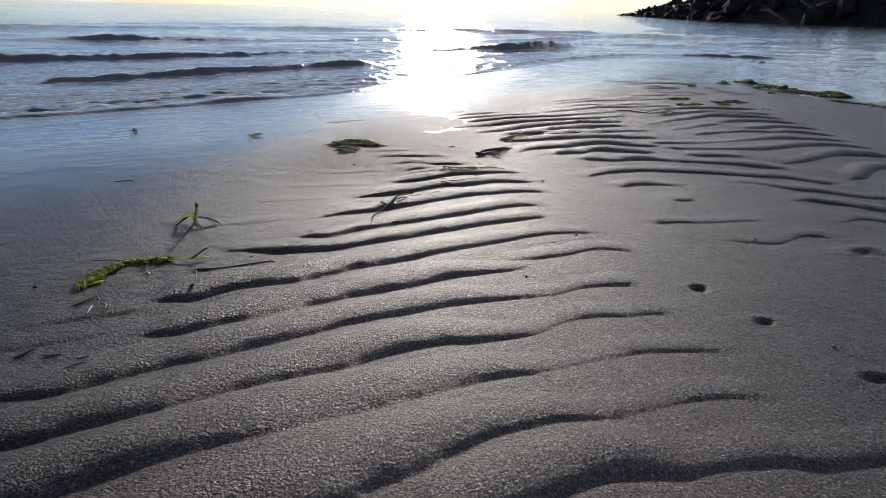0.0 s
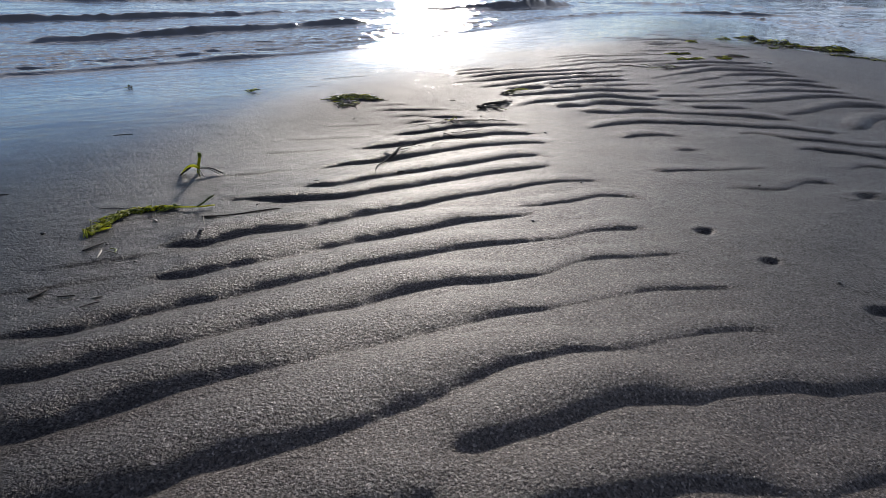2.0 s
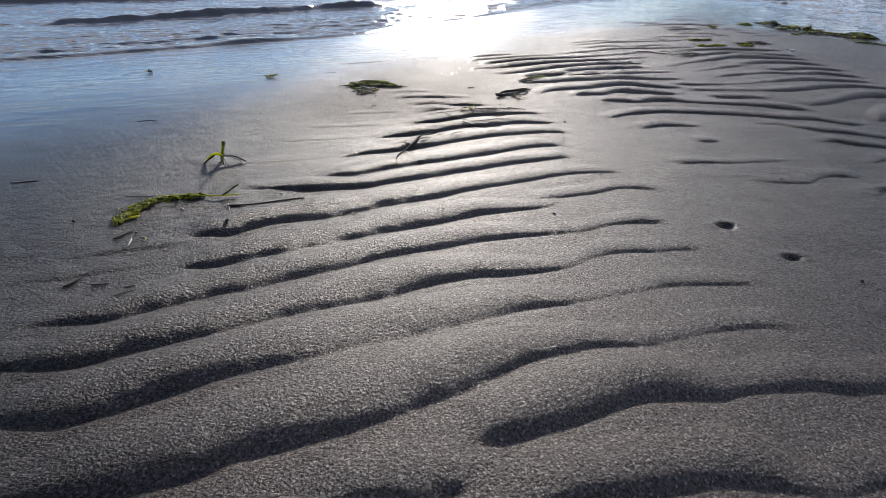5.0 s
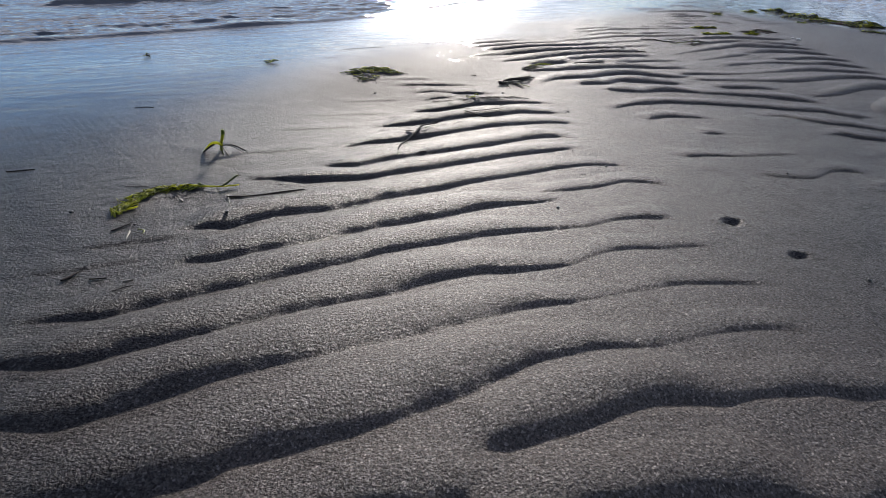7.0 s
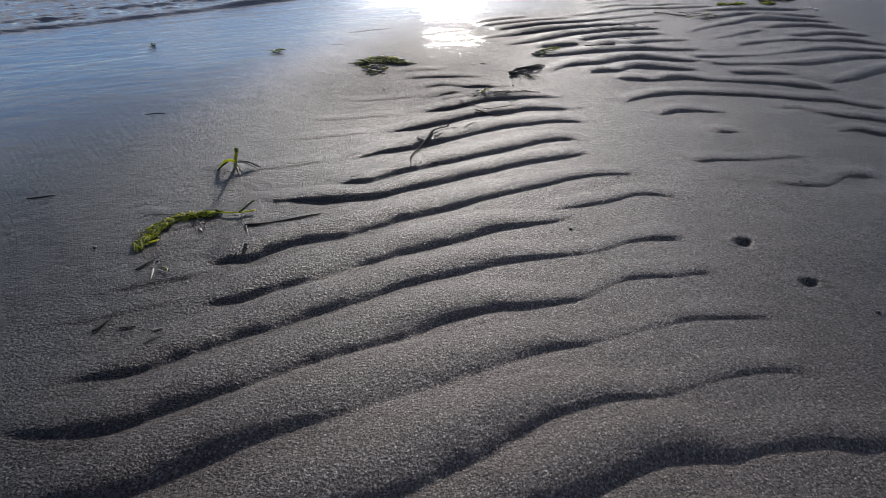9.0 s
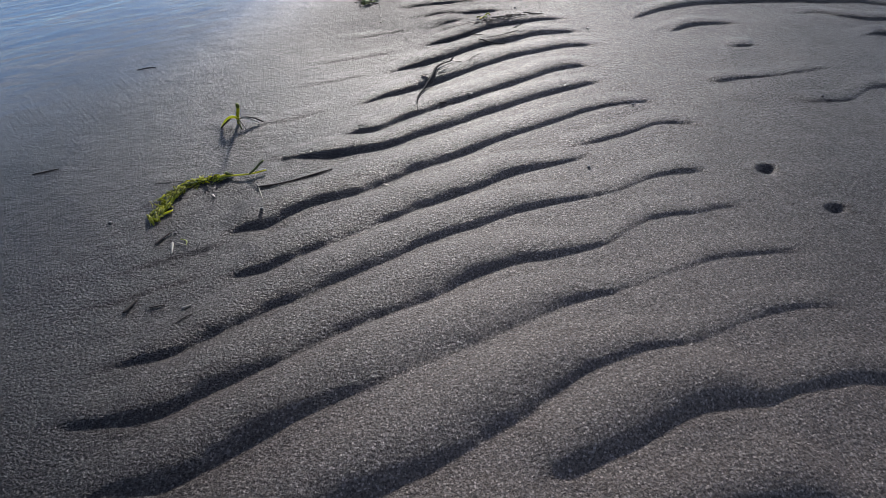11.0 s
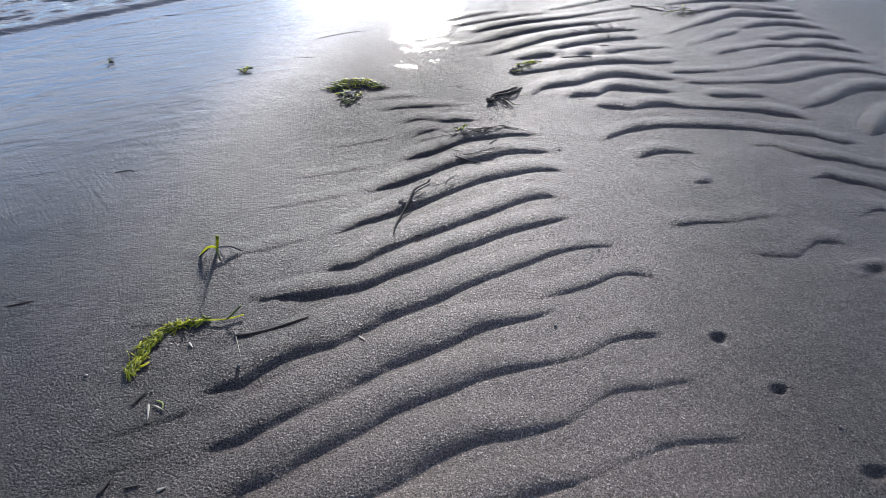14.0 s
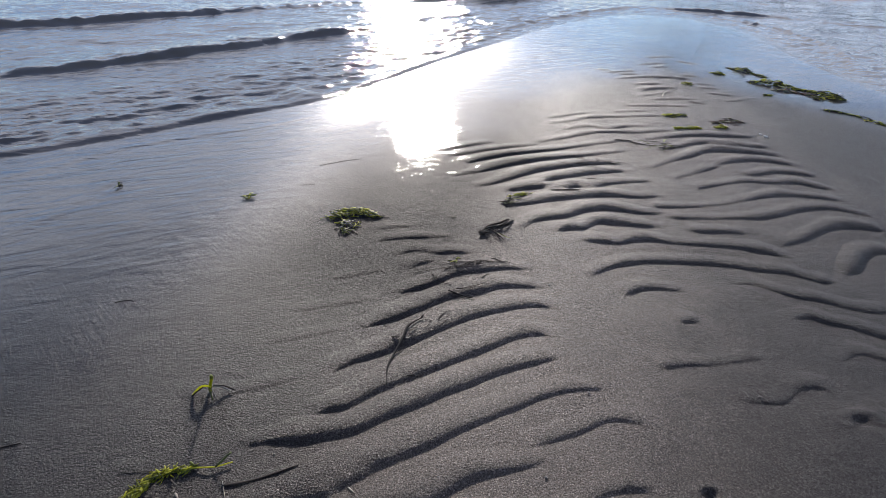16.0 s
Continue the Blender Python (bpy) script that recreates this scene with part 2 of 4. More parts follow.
# ---- the beach: one sheet of sand, its ripples laid along their crests ----
def steps(parts):
    """Grid lines from (start, end, first step, last step) stretches."""
    out = [parts[0][0]]
    for a, b, s0, s1 in parts:
        n = max(1, round(2 * (b - a) / (s0 + s1)))
        u = np.linspace(0, 1, n + 1)[1:]
        g = (s0 * u + (s1 - s0) * u * u / 2) / ((s0 + s1) / 2)
        out.extend(a + (b - a) * g)
    return np.array(out)


def smooth(a, b, v):
    u = np.clip((v - a) / (b - a), 0, 1)
    return u * u * (3 - 2 * u)


def value_noise(x, y, scale, seed):
    """Smooth noise of -1 to 1 with cells of 1 / scale metres."""
    x, y = x * scale + seed * 17.3, y * scale - seed * 9.1
    i, j = np.floor(x).astype(np.int64), np.floor(y).astype(np.int64)
    u, v = x - i, y - j
    u, v = u * u * (3 - 2 * u), v * v * (3 - 2 * v)

    def h(a, b):
        k = (a * 374761393 + b * 668265263 + seed * 1442695) & 0x7FFFFFFF
        k = ((k ^ (k >> 13)) * 1274126177) & 0x7FFFFFFF
        return ((k ^ (k >> 16)) & 0xFFFF) / 32767.5 - 1

    return (h(i, j) * (1 - u) + h(i + 1, j) * u) * (1 - v) + (h(i, j + 1) * (1 - u) + h(i + 1, j + 1) * u) * v


def curve(points, step):
    """An even, smooth line through a few points."""
    p = np.array(points, float)
    p = np.vstack([2 * p[0] - p[1], p, 2 * p[-1] - p[-2]])
    out = []
    for k in range(1, len(p) - 2):
        n = max(2, int(np.hypot(*(p[k + 1] - p[k])[:2]) / step))
        u = (np.arange(n) / n)[:, None]
        a, b, c, d = p[k - 1], p[k], p[k + 1], p[k + 2]
        out.append(0.5 * (2 * b + (c - a) * u + (2 * a - 5 * b + 4 * c - d) * u ** 2 + (3 * b - a - 3 * c + d) * u ** 3))
    return np.vstack(out + [p[-2][None]])


def along(x, y, line):
    """For places x, y: how far to the right of a line they lie, and how far along it (0 to 1)."""
    best = np.full(x.shape, 1e9)
    side, run = np.zeros(x.shape), np.zeros(x.shape)
    for k in range(len(line) - 1):
        a, d = line[k], line[k + 1] - line[k]
        q = max(float(d @ d), 1e-12)
        u = np.clip(((x - a[0]) * d[0] + (y - a[1]) * d[1]) / q, 0, 1)
        ex, ey = x - a[0] - u * d[0], y - a[1] - u * d[1]
        e = ex * ex + ey * ey
        m = e < best
        best[m] = e[m]
        side[m] = np.sign((ex * d[1] - ey * d[0])[m])
        run[m] = (k + u[m]) / (len(line) - 1)
    return np.sqrt(best) * side, run


XS = steps([(-60, -6, 8, 1.2), (-6, -1.6, 1.0, 0.035), (-1.6, -0.75, 0.03, 0.006), (-0.75, 1.45, 0.0048, 0.0048), (1.45, 2.4, 0.007, 0.03), (2.4, 7, 0.04, 1.0), (7, 70, 1.2, 8)])
YS = steps([(-50, 0, 8, 0.4), (0, 0.42, 0.1, 0.006), (0.42, 1.7, 0.004, 0.0045), (1.7, 3.2, 0.005, 0.009), (3.2, 4.3, 0.010, 0.014), (4.3, 5, 0.02, 0.05), (5, 9, 0.06, 0.5), (9, 60, 0.8, 8)])
GX, GY = np.meshgrid(XS, YS)
SHORE = curve([(-60, -26), (-20, -6.5), (-6, 0.2), (-2.6, 1.75), (-1.45, 2.37), (-0.84, 2.84), (-0.4, 3.22), (0.16, 4.05), (0.6, 4.65), (1.25, 5.5), (2.0, 6.1), (2.5, 5.95), (2.72, 5.3), (2.6, 4.4), (2.55, 3.7),
               (2.75, 3.0), (3.4, 1.9), (6, -1.5), (20, -14), (70, -40)], 0.08)
near = (GX > -12) & (GX < 14) & (GY > -8) & (GY < 14)
inland = np.full(GX.shape, 0.0)
inland[near] = along(GX[near], GY[near], SHORE[(np.abs(SHORE[:, 0]) < 22)])[0]
coarse = SHORE[::6]
inland[~near] = along(GX[~near], GY[~near], coarse)[0]

BASE = 0.016 * smooth(0.05, -0.7, GX) + 0.014 * smooth(1.5, 2.1, GY) + 0.02 * smooth(2.1, 2.9, GY) + 0.012 * smooth(0.8, 0.6, GY) * smooth(0.25, 0.0, GX)
SEA = -0.004
H = BASE * smooth(0.3, 1.6, inland) + SEA * (1 - smooth(0.3, 1.6, inland)) + np.minimum(inland, 0) * 0.055
H = np.maximum(H, -2.0)
H += (0.0009 * value_noise(GX, GY, 9, 1) + 0.0005 * value_noise(GX, GY, 23, 2)) * smooth(0.3, 1.1, inland) + 0.003 * value_noise(GX, GY, 2.1, 3) * smooth(0.5, 1.4, inland)
H += (0.0002 * value_noise(GX, GY, 60, 4) + 0.00018 * value_noise(GX, GY, 120, 5)) * smooth(0.5, 1.2, inland)

# worn-down old ripples, hardly to be seen, on the landward flat
bent = GY + 0.03 * value_noise(GX, GY, 3.0, 17) - 0.12 * GX
H += 0.0024 * value_noise(GX * 0.28, bent, 13, 18) * smooth(0.12, 0.4, GX - 0.1 * GY) * smooth(0.35, 0.5, GY) * smooth(2.4, 1.6, GY) * smooth(1.6, 1.1, GX)


def ripple(points, steep=0.55, lip=0.5):
    """Adds one ripple under a crest line of (x, y, width of its steep face in mm): a broad back on its left, the face on its right, then the rise out of the trough."""
    global H
    line = curve(points, 0.009)
    far = line[:, 1].mean() > 1.72
    wide, line = ((1.05 if far else 1.08) * np.maximum(line[:, 2], 0.8) + (1.0 if far else 2.4)) / 1000, line[:, :2]
    steep = 0.62 if far else steep
    # towards the sea the faces lie back but keep their width
    top, lift = int(wide.argmax()), np.ones(len(wide))
    if not far and wide[top] > 0.0125:
        wide[:top] = np.maximum(wide[:top], 0.78 * wide[top] * smooth(0.0, 0.3, np.linspace(0, 1, top)))
        lift[:top] += 0.25 * smooth(1.0, 0.45, np.linspace(0, 1, top))
    span = float(np.hypot(*np.diff(line, axis=0).T).sum())
    reach = 0.1
    ix = (XS > line[:, 0].min() - reach) & (XS < line[:, 0].max() + reach)
    iy = (YS > line[:, 1].min() - reach) & (YS < line[:, 1].max() + reach)
    box = np.ix_(iy, ix)
    x, y = GX[box], GY[box]
    s, run = along(x, y, line)
    s = s + 0.0015 + 0.0012 * value_noise(x, y, 30, 7) + 0.0006 * value_noise(x, y, 90, 8)
    w = np.interp(run, np.linspace(0, 1, len(line)), wide)
    lift = np.interp(run, np.linspace(0, 1, len(line)), lift)
    back, front = 0.022 + 0.8 * w, 0.020 + 1.1 * w
    # the crest dies out towards its two ends
    fade = min(0.03, 0.3 * span)
    a, z = line[0], line[-1]
    ta, tz = (line[1] - line[0]) / np.hypot(*(line[1] - line[0])), (line[-1] - line[-2]) / np.hypot(*(line[-1] - line[-2]))
    before = np.maximum(0, -((x - a[0]) * ta[0] + (y - a[1]) * ta[1])) * (run <= 0)
    after = np.maximum(0, (x - z[0]) * tz[0] + (y - z[1]) * tz[1]) * (run >= 1)
    ends = smooth(-0.6, 1, (run * span - before) / fade) * smooth(-0.6, 1, ((1 - run) * span - after) / fade)
    # the back climbs out of the last trough and rounds over into a shoulder; the face falls from its edge into the
    # trough, and a little lip leads out of it again
    shoulder = 0.009 + 0.35 * w
    u = np.clip(1 + (s + shoulder) / back, 0, 1)
    climb = 1.35 * (1 - (1 - u) ** 1.6)
    round_off = 1.35 - 0.5 * np.clip(1 + s / shoulder, 0, 1) ** 2
    u = np.clip(s / w, 0, 1)
    drop = 0.85 - 1.85 * (0.6 * u + 0.4 * u ** 2)
    u = np.clip((s - w) / front, 0, 1)
    rise = -(1 - lip) * (1 - u) ** 1.5 - lip * (1 - np.clip((s - w) / (0.9 * w), 0, 1)) ** 2
    g = np.where(s < -shoulder, climb, np.where(s < 0, round_off, np.where(s < w, drop, rise)))
    H[box] += 0.5 * steep * lift * w * (1 - 14 * w) * g * ends * (1 + 0.08 * value_noise(x, y, 12, 9))


def pit(x, y, radius, depth, long=1.0):
    """A small hollow with a raised lip."""
    global H
    r = np.hypot((GX - x) / long, GY - y) / radius
    r = r * (1 + 0.25 * value_noise(GX, GY, 45, 13))
    H += -depth * np.exp(-r ** 2 * 1.6) + 0.18 * depth * np.exp(-((r - 1.6) / 0.6) ** 2) * (GY > y - radius)


ripple([(-0.273, 1.275, 2.8), (-0.232, 1.306, 4.8), (-0.194, 1.330, 7.0), (-0.143, 1.362, 12.0), (-0.083, 1.403, 12.0), (-0.020, 1.446, 12.6), (0.033, 1.474, 12.7), (0.087, 1.494, 12.3), (0.135, 1.507, 10.5), (0.175, 1.510, 8.5), (0.225, 1.496, 4.3)])
ripple([(-0.289, 1.170, 3.1), (-0.234, 1.191, 6.0), (-0.178, 1.235, 11.6), (-0.118, 1.272, 14.2), (-0.054, 1.308, 11.5), (0.001, 1.336, 11.5), (0.059, 1.368, 11.4), (0.119, 1.400, 11.7), (0.164, 1.404, 8.2), (0.194, 1.387, 4.0)])
ripple([(-0.395, 1.099, 2.9), (-0.336, 1.110, 3.0), (-0.285, 1.119, 4.0), (-0.214, 1.139, 7.8), (-0.159, 1.175, 13.2), (-0.101, 1.206, 15.2), (-0.061, 1.231, 13.7), (0.002, 1.258, 12.1), (0.067, 1.289, 10.4), (0.134, 1.310, 8.8), (0.195, 1.323, 4.5)])
ripple([(-0.431, 0.910, 3.0), (-0.392, 0.937, 9.1), (-0.358, 0.966, 14.0), (-0.307, 1.001, 19.8), (-0.260, 1.022, 22.0), (-0.212, 1.049, 18.8), (-0.161, 1.075, 15.6), (-0.107, 1.101, 15.7), (-0.051, 1.129, 12.2), (0.008, 1.159, 10.7), (0.069, 1.184, 7.2), (0.133, 1.212, 5.7), (0.197, 1.228, 5.3), (0.262, 1.227, 3.3)])
ripple([(0.070, 1.086, 2.5), (0.129, 1.107, 4.2), (0.178, 1.121, 3.9), (0.233, 1.148, 4.5), (0.279, 1.144, 4.3), (0.316, 1.126, 3.2)])
ripple([(-0.530, 0.845, 2.0), (-0.495, 0.858, 2.1), (-0.452, 0.877, 2.9), (-0.420, 0.893, 2.0)])
ripple([(-0.411, 0.820, 3.4), (-0.380, 0.834, 6.8), (-0.349, 0.856, 10.9), (-0.310, 0.884, 15.5), (-0.268, 0.908, 18.7), (-0.224, 0.935, 18.8), (-0.178, 0.966, 18.1), (-0.130, 0.988, 17.3), (-0.079, 1.009, 14.0), (-0.026, 1.036, 13.0), (0.010, 1.043, 9.7), (0.063, 1.050, 5.1), (0.111, 1.067, 2.4)])
ripple([(-0.511, 0.672, 2.2), (-0.463, 0.694, 4.7), (-0.434, 0.715, 4.9), (-0.404, 0.736, 5.7), (-0.372, 0.759, 8.9), (-0.337, 0.782, 15.3), (-0.301, 0.807, 17.8), (-0.262, 0.830, 18.2), (-0.221, 0.853, 17.0), (-0.178, 0.880, 16.2), (-0.133, 0.901, 15.5), (-0.086, 0.919, 15.8), (-0.038, 0.938, 13.4), (0.012, 0.948, 10.2), (0.060, 0.950, 4.7), (0.119, 0.960, 2.7), (0.167, 0.985, 3.1), (0.205, 0.998, 5.0), (0.241, 1.003, 7.8), (0.266, 0.990, 2.7)])
ripple([(-0.525, 0.604, 3.4), (-0.486, 0.607, 5.2), (-0.457, 0.613, 4.4), (-0.430, 0.626, 4.4), (-0.403, 0.645, 5.7), (-0.373, 0.662, 8.7), (-0.343, 0.678, 12.3), (-0.311, 0.698, 14.8), (-0.278, 0.722, 16.4), (-0.242, 0.744, 18.1), (-0.205, 0.764, 19.5), (-0.165, 0.785, 20.5), (-0.123, 0.808, 19.3), (-0.080, 0.826, 17.7), (-0.043, 0.835, 16.3), (-0.007, 0.835, 12.4), (0.037, 0.837, 6.5), (0.084, 0.849, 2.6), (0.130, 0.883, 2.8), (0.165, 0.896, 5.2), (0.204, 0.897, 4.7), (0.255, 0.906, 4.2), (0.288, 0.899, 1.5)])
ripple([(-0.480, 0.522, 6.0), (-0.441, 0.538, 2.5), (-0.415, 0.547, 8.4), (-0.390, 0.560, 9.9), (-0.364, 0.575, 11.2), (-0.336, 0.592, 13.4), (-0.308, 0.611, 16.6), (-0.278, 0.629, 20.2), (-0.246, 0.646, 23.0), (-0.213, 0.663, 23.6), (-0.178, 0.682, 23.4), (-0.142, 0.696, 23.0), (-0.103, 0.711, 21.1), (-0.064, 0.725, 17.7), (-0.023, 0.740, 14.6), (0.019, 0.751, 10.7), (0.057, 0.753, 5.6), (0.105, 0.768, 2.0), (0.167, 0.789, 2.3), (0.200, 0.801, 3.6), (0.245, 0.805, 3.6), (0.323, 0.800, 1.2)], lip=0.65)
ripple([(-0.430, 0.448, 8.0), (-0.374, 0.465, 6.7), (-0.344, 0.479, 10.6), (-0.311, 0.492, 11.1), (-0.287, 0.500, 9.5), (-0.260, 0.520, 19.0), (-0.228, 0.534, 21.1), (-0.193, 0.548, 21.4), (-0.157, 0.565, 22.5), (-0.122, 0.585, 24.1), (-0.084, 0.607, 23.1), (-0.048, 0.627, 20.6), (-0.009, 0.645, 16.8), (0.029, 0.655, 11.9), (0.067, 0.662, 8.2), (0.105, 0.664, 4.5), (0.147, 0.675, 2.2), (0.193, 0.694, 2.7), (0.238, 0.707, 3.8), (0.284, 0.708, 4.1), (0.309, 0.698, 2.3)], lip=0.65)
ripple([(-0.069, 0.520, 4.1), (-0.041, 0.536, 12.8), (-0.013, 0.549, 17.0), (0.017, 0.562, 17.2), (0.047, 0.575, 15.6), (0.080, 0.589, 14.7), (0.111, 0.598, 16.0), (0.141, 0.600, 16.7), (0.162, 0.593, 10.6), (0.194, 0.599, 7.0), (0.234, 0.608, 7.7), (0.272, 0.612, 10.2), (0.304, 0.606, 8.5), (0.335, 0.609, 6.7), (0.420, 0.622, 8.0), (0.520, 0.630, 8.0), (0.640, 0.620, 3.0)], lip=0.65)
ripple([(-0.029, 0.457, 3.5), (-0.003, 0.468, 9.9), (0.031, 0.473, 11.4), (0.067, 0.481, 10.7), (0.105, 0.490, 10.6), (0.133, 0.495, 12.6), (0.155, 0.494, 14.2), (0.170, 0.487, 9.0), (0.187, 0.478, 3.0), (0.213, 0.478, 2.1), (0.241, 0.487, 3.9), (0.272, 0.494, 5.5), (0.330, 0.502, 6.0), (0.420, 0.510, 3.0)])
ripple([(-0.182, 0.450, 4.5), (-0.161, 0.461, 9.8), (-0.139, 0.469, 13.5), (-0.112, 0.474, 14.6), (-0.087, 0.481, 11.2), (-0.066, 0.490, 4.7)])
ripple([(0.408, 2.569, 4.9), (0.518, 2.614, 7.3), (0.645, 2.669, 7.9), (0.729, 2.679, 9.3), (0.828, 2.665, 9.0), (0.977, 2.686, 5.7)])
ripple([(0.541, 2.711, 5.3), (0.645, 2.749, 6.5), (0.725, 2.718, 9.7), (0.796, 2.742, 9.1), (0.903, 2.742, 6.4)])
ripple([(0.514, 2.792, 5.8), (0.618, 2.827, 5.7), (0.702, 2.868, 9.7), (0.854, 2.879, 6.9), (1.020, 2.889, 6.9)])
ripple([(0.519, 2.866, 5.8), (0.601, 2.903, 6.1), (0.711, 2.944, 6.2)])
ripple([(0.036, 2.477, 4.6), (0.135, 2.534, 7.3), (0.236, 2.574, 5.1)])
ripple([(0.062, 2.424, 7.0), (0.170, 2.475, 7.3), (0.280, 2.512, 7.7), (0.392, 2.540, 5.2)])
ripple([(0.106, 2.359, 8.3), (0.181, 2.405, 13.1), (0.269, 2.444, 14.2), (0.356, 2.469, 12.5), (0.491, 2.503, 7.4), (0.633, 2.548, 7.5), (0.728, 2.570, 5.1)])
ripple([(0.047, 2.235, 4.2), (0.136, 2.278, 8.0), (0.200, 2.323, 17.5), (0.275, 2.364, 19.6), (0.362, 2.394, 16.5), (0.471, 2.420, 12.3), (0.602, 2.442, 7.4), (0.717, 2.469, 4.8)])
ripple([(0.121, 2.151, 3.7), (0.191, 2.194, 10.7), (0.254, 2.239, 15.7), (0.342, 2.298, 18.1), (0.449, 2.332, 15.6), (0.536, 2.355, 14.4), (0.640, 2.361, 7.5)])
ripple([(0.341, 2.198, 9.1), (0.406, 2.234, 15.7), (0.491, 2.264, 17.4), (0.596, 2.284, 11.8), (0.655, 2.283, 7.4)])
ripple([(0.207, 2.121, 7.9), (0.275, 2.150, 16.7), (0.333, 2.160, 19.2), (0.356, 2.141, 8.9)])
ripple([(0.392, 2.136, 10.0), (0.442, 2.166, 19.5), (0.490, 2.155, 15.3), (0.564, 2.184, 12.3), (0.625, 2.192, 9.1), (0.723, 2.196, 4.6)])
ripple([(0.198, 2.010, 7.3), (0.262, 2.035, 14.7), (0.329, 2.060, 17.4), (0.404, 2.078, 18.1), (0.482, 2.095, 21.7), (0.553, 2.090, 16.3), (0.621, 2.072, 8.9), (0.698, 2.083, 6.1)])
ripple([(0.204, 1.857, 3.7), (0.256, 1.915, 9.8), (0.311, 1.942, 15.3), (0.354, 1.947, 13.0), (0.415, 1.983, 15.9), (0.481, 2.002, 20.0), (0.538, 1.989, 17.2), (0.600, 1.966, 10.6), (0.658, 1.957, 4.1)])
ripple([(0.308, 1.856, 8.9), (0.353, 1.875, 13.6), (0.394, 1.873, 8.9), (0.437, 1.909, 12.7), (0.480, 1.915, 21.4), (0.526, 1.900, 15.9), (0.618, 1.876, 5.9)])
ripple([(0.368, 1.807, 7.2), (0.429, 1.800, 14.5), (0.465, 1.786, 6.6), (0.511, 1.806, 12.0), (0.560, 1.810, 12.7), (0.616, 1.787, 5.4), (0.709, 1.778, 6.8), (0.786, 1.771, 10.4), (0.844, 1.757, 16.4), (0.889, 1.735, 11.1), (0.917, 1.713, 5.5)])
ripple([(0.350, 1.633, 3.0), (0.404, 1.667, 5.5), (0.455, 1.687, 9.5), (0.519, 1.696, 7.7), (0.625, 1.694, 6.4), (0.727, 1.682, 8.2), (0.794, 1.662, 10.0), (0.868, 1.643, 8.4), (0.908, 1.619, 6.9), (0.942, 1.602, 9.7), (0.973, 1.598, 4.4)])
ripple([(1.018, 1.629, 2.6), (1.061, 1.653, 7.6), (1.121, 1.712, 11.2), (1.176, 1.751, 17.3), (1.239, 1.745, 15.8)])
ripple([(0.930, 1.778, 3.5), (0.990, 1.798, 7.1), (1.052, 1.831, 9.1), (1.119, 1.870, 12.3), (1.177, 1.891, 17.1), (1.230, 1.890, 17.7), (1.296, 1.862, 10.3)])
ripple([(0.668, 1.939, 6.0), (0.742, 1.929, 5.8), (0.865, 1.930, 5.4), (0.946, 1.935, 11.3), (1.020, 1.956, 12.2), (1.090, 1.983, 12.4), (1.156, 2.001, 12.4), (1.228, 1.996, 9.0), (1.314, 1.945, 4.6)])
ripple([(0.689, 1.863, 5.8), (0.734, 1.852, 11.0), (0.793, 1.852, 10.8), (0.863, 1.841, 5.6)])
ripple([(0.641, 2.005, 6.1), (0.695, 2.005, 8.0), (0.833, 2.012, 3.7), (0.938, 2.041, 4.7), (1.032, 2.078, 9.3), (1.111, 2.100, 13.9), (1.174, 2.090, 9.4), (1.241, 2.074, 9.7), (1.300, 2.047, 4.9)])
ripple([(0.838, 2.126, 2.5), (0.884, 2.156, 8.0), (0.971, 2.182, 5.5), (1.050, 2.202, 8.8), (1.134, 2.190, 6.8), (1.219, 2.199, 14.5), (1.263, 2.173, 13.5), (1.317, 2.131, 5.4)])
ripple([(1.067, 2.264, 10.0), (1.110, 2.259, 10.2), (1.185, 2.284, 12.8), (1.265, 2.277, 13.3), (1.328, 2.243, 5.5)])
ripple([(0.797, 2.212, 3.1), (0.887, 2.260, 4.5), (0.955, 2.299, 7.8), (1.007, 2.322, 5.1)])
ripple([(1.019, 2.347, 5.1), (1.086, 2.376, 11.9), (1.181, 2.395, 14.9), (1.248, 2.377, 14.4), (1.311, 2.336, 5.8)])
ripple([(0.740, 2.296, 3.0), (0.877, 2.382, 6.3), (0.944, 2.418, 10.9), (1.021, 2.468, 12.5), (1.097, 2.491, 23.3), (1.179, 2.475, 17.4), (1.256, 2.452, 11.8), (1.310, 2.429, 5.9)])
ripple([(0.837, 2.473, 4.3), (0.926, 2.503, 6.2), (1.035, 2.550, 12.4), (1.144, 2.541, 17.5), (1.226, 2.524, 11.7), (1.300, 2.512, 5.8)])
ripple([(0.844, 2.581, 4.7), (0.922, 2.607, 7.5), (1.074, 2.640, 16.5), (1.165, 2.633, 15.2), (1.299, 2.618, 6.0)])
ripple([(-0.210, 1.854, 2.7), (-0.140, 1.870, 3.7), (-0.094, 1.873, 2.8)])
ripple([(-0.193, 1.788, 3.3), (-0.141, 1.808, 5.1), (-0.073, 1.817, 5.3), (0.012, 1.819, 3.6)])
ripple([(-0.146, 1.714, 2.6), (-0.109, 1.742, 5.9), (-0.075, 1.749, 5.0), (-0.032, 1.736, 5.0), (0.005, 1.742, 8.3), (0.064, 1.737, 3.4)])
ripple([(-0.121, 1.643, 2.1), (-0.092, 1.675, 5.1), (-0.041, 1.700, 4.2)])
ripple([(-0.142, 1.548, 2.5), (-0.075, 1.584, 4.9), (-0.026, 1.619, 5.9), (0.019, 1.649, 9.6), (0.069, 1.659, 10.6), (0.127, 1.666, 6.3), (0.191, 1.658, 3.2)])
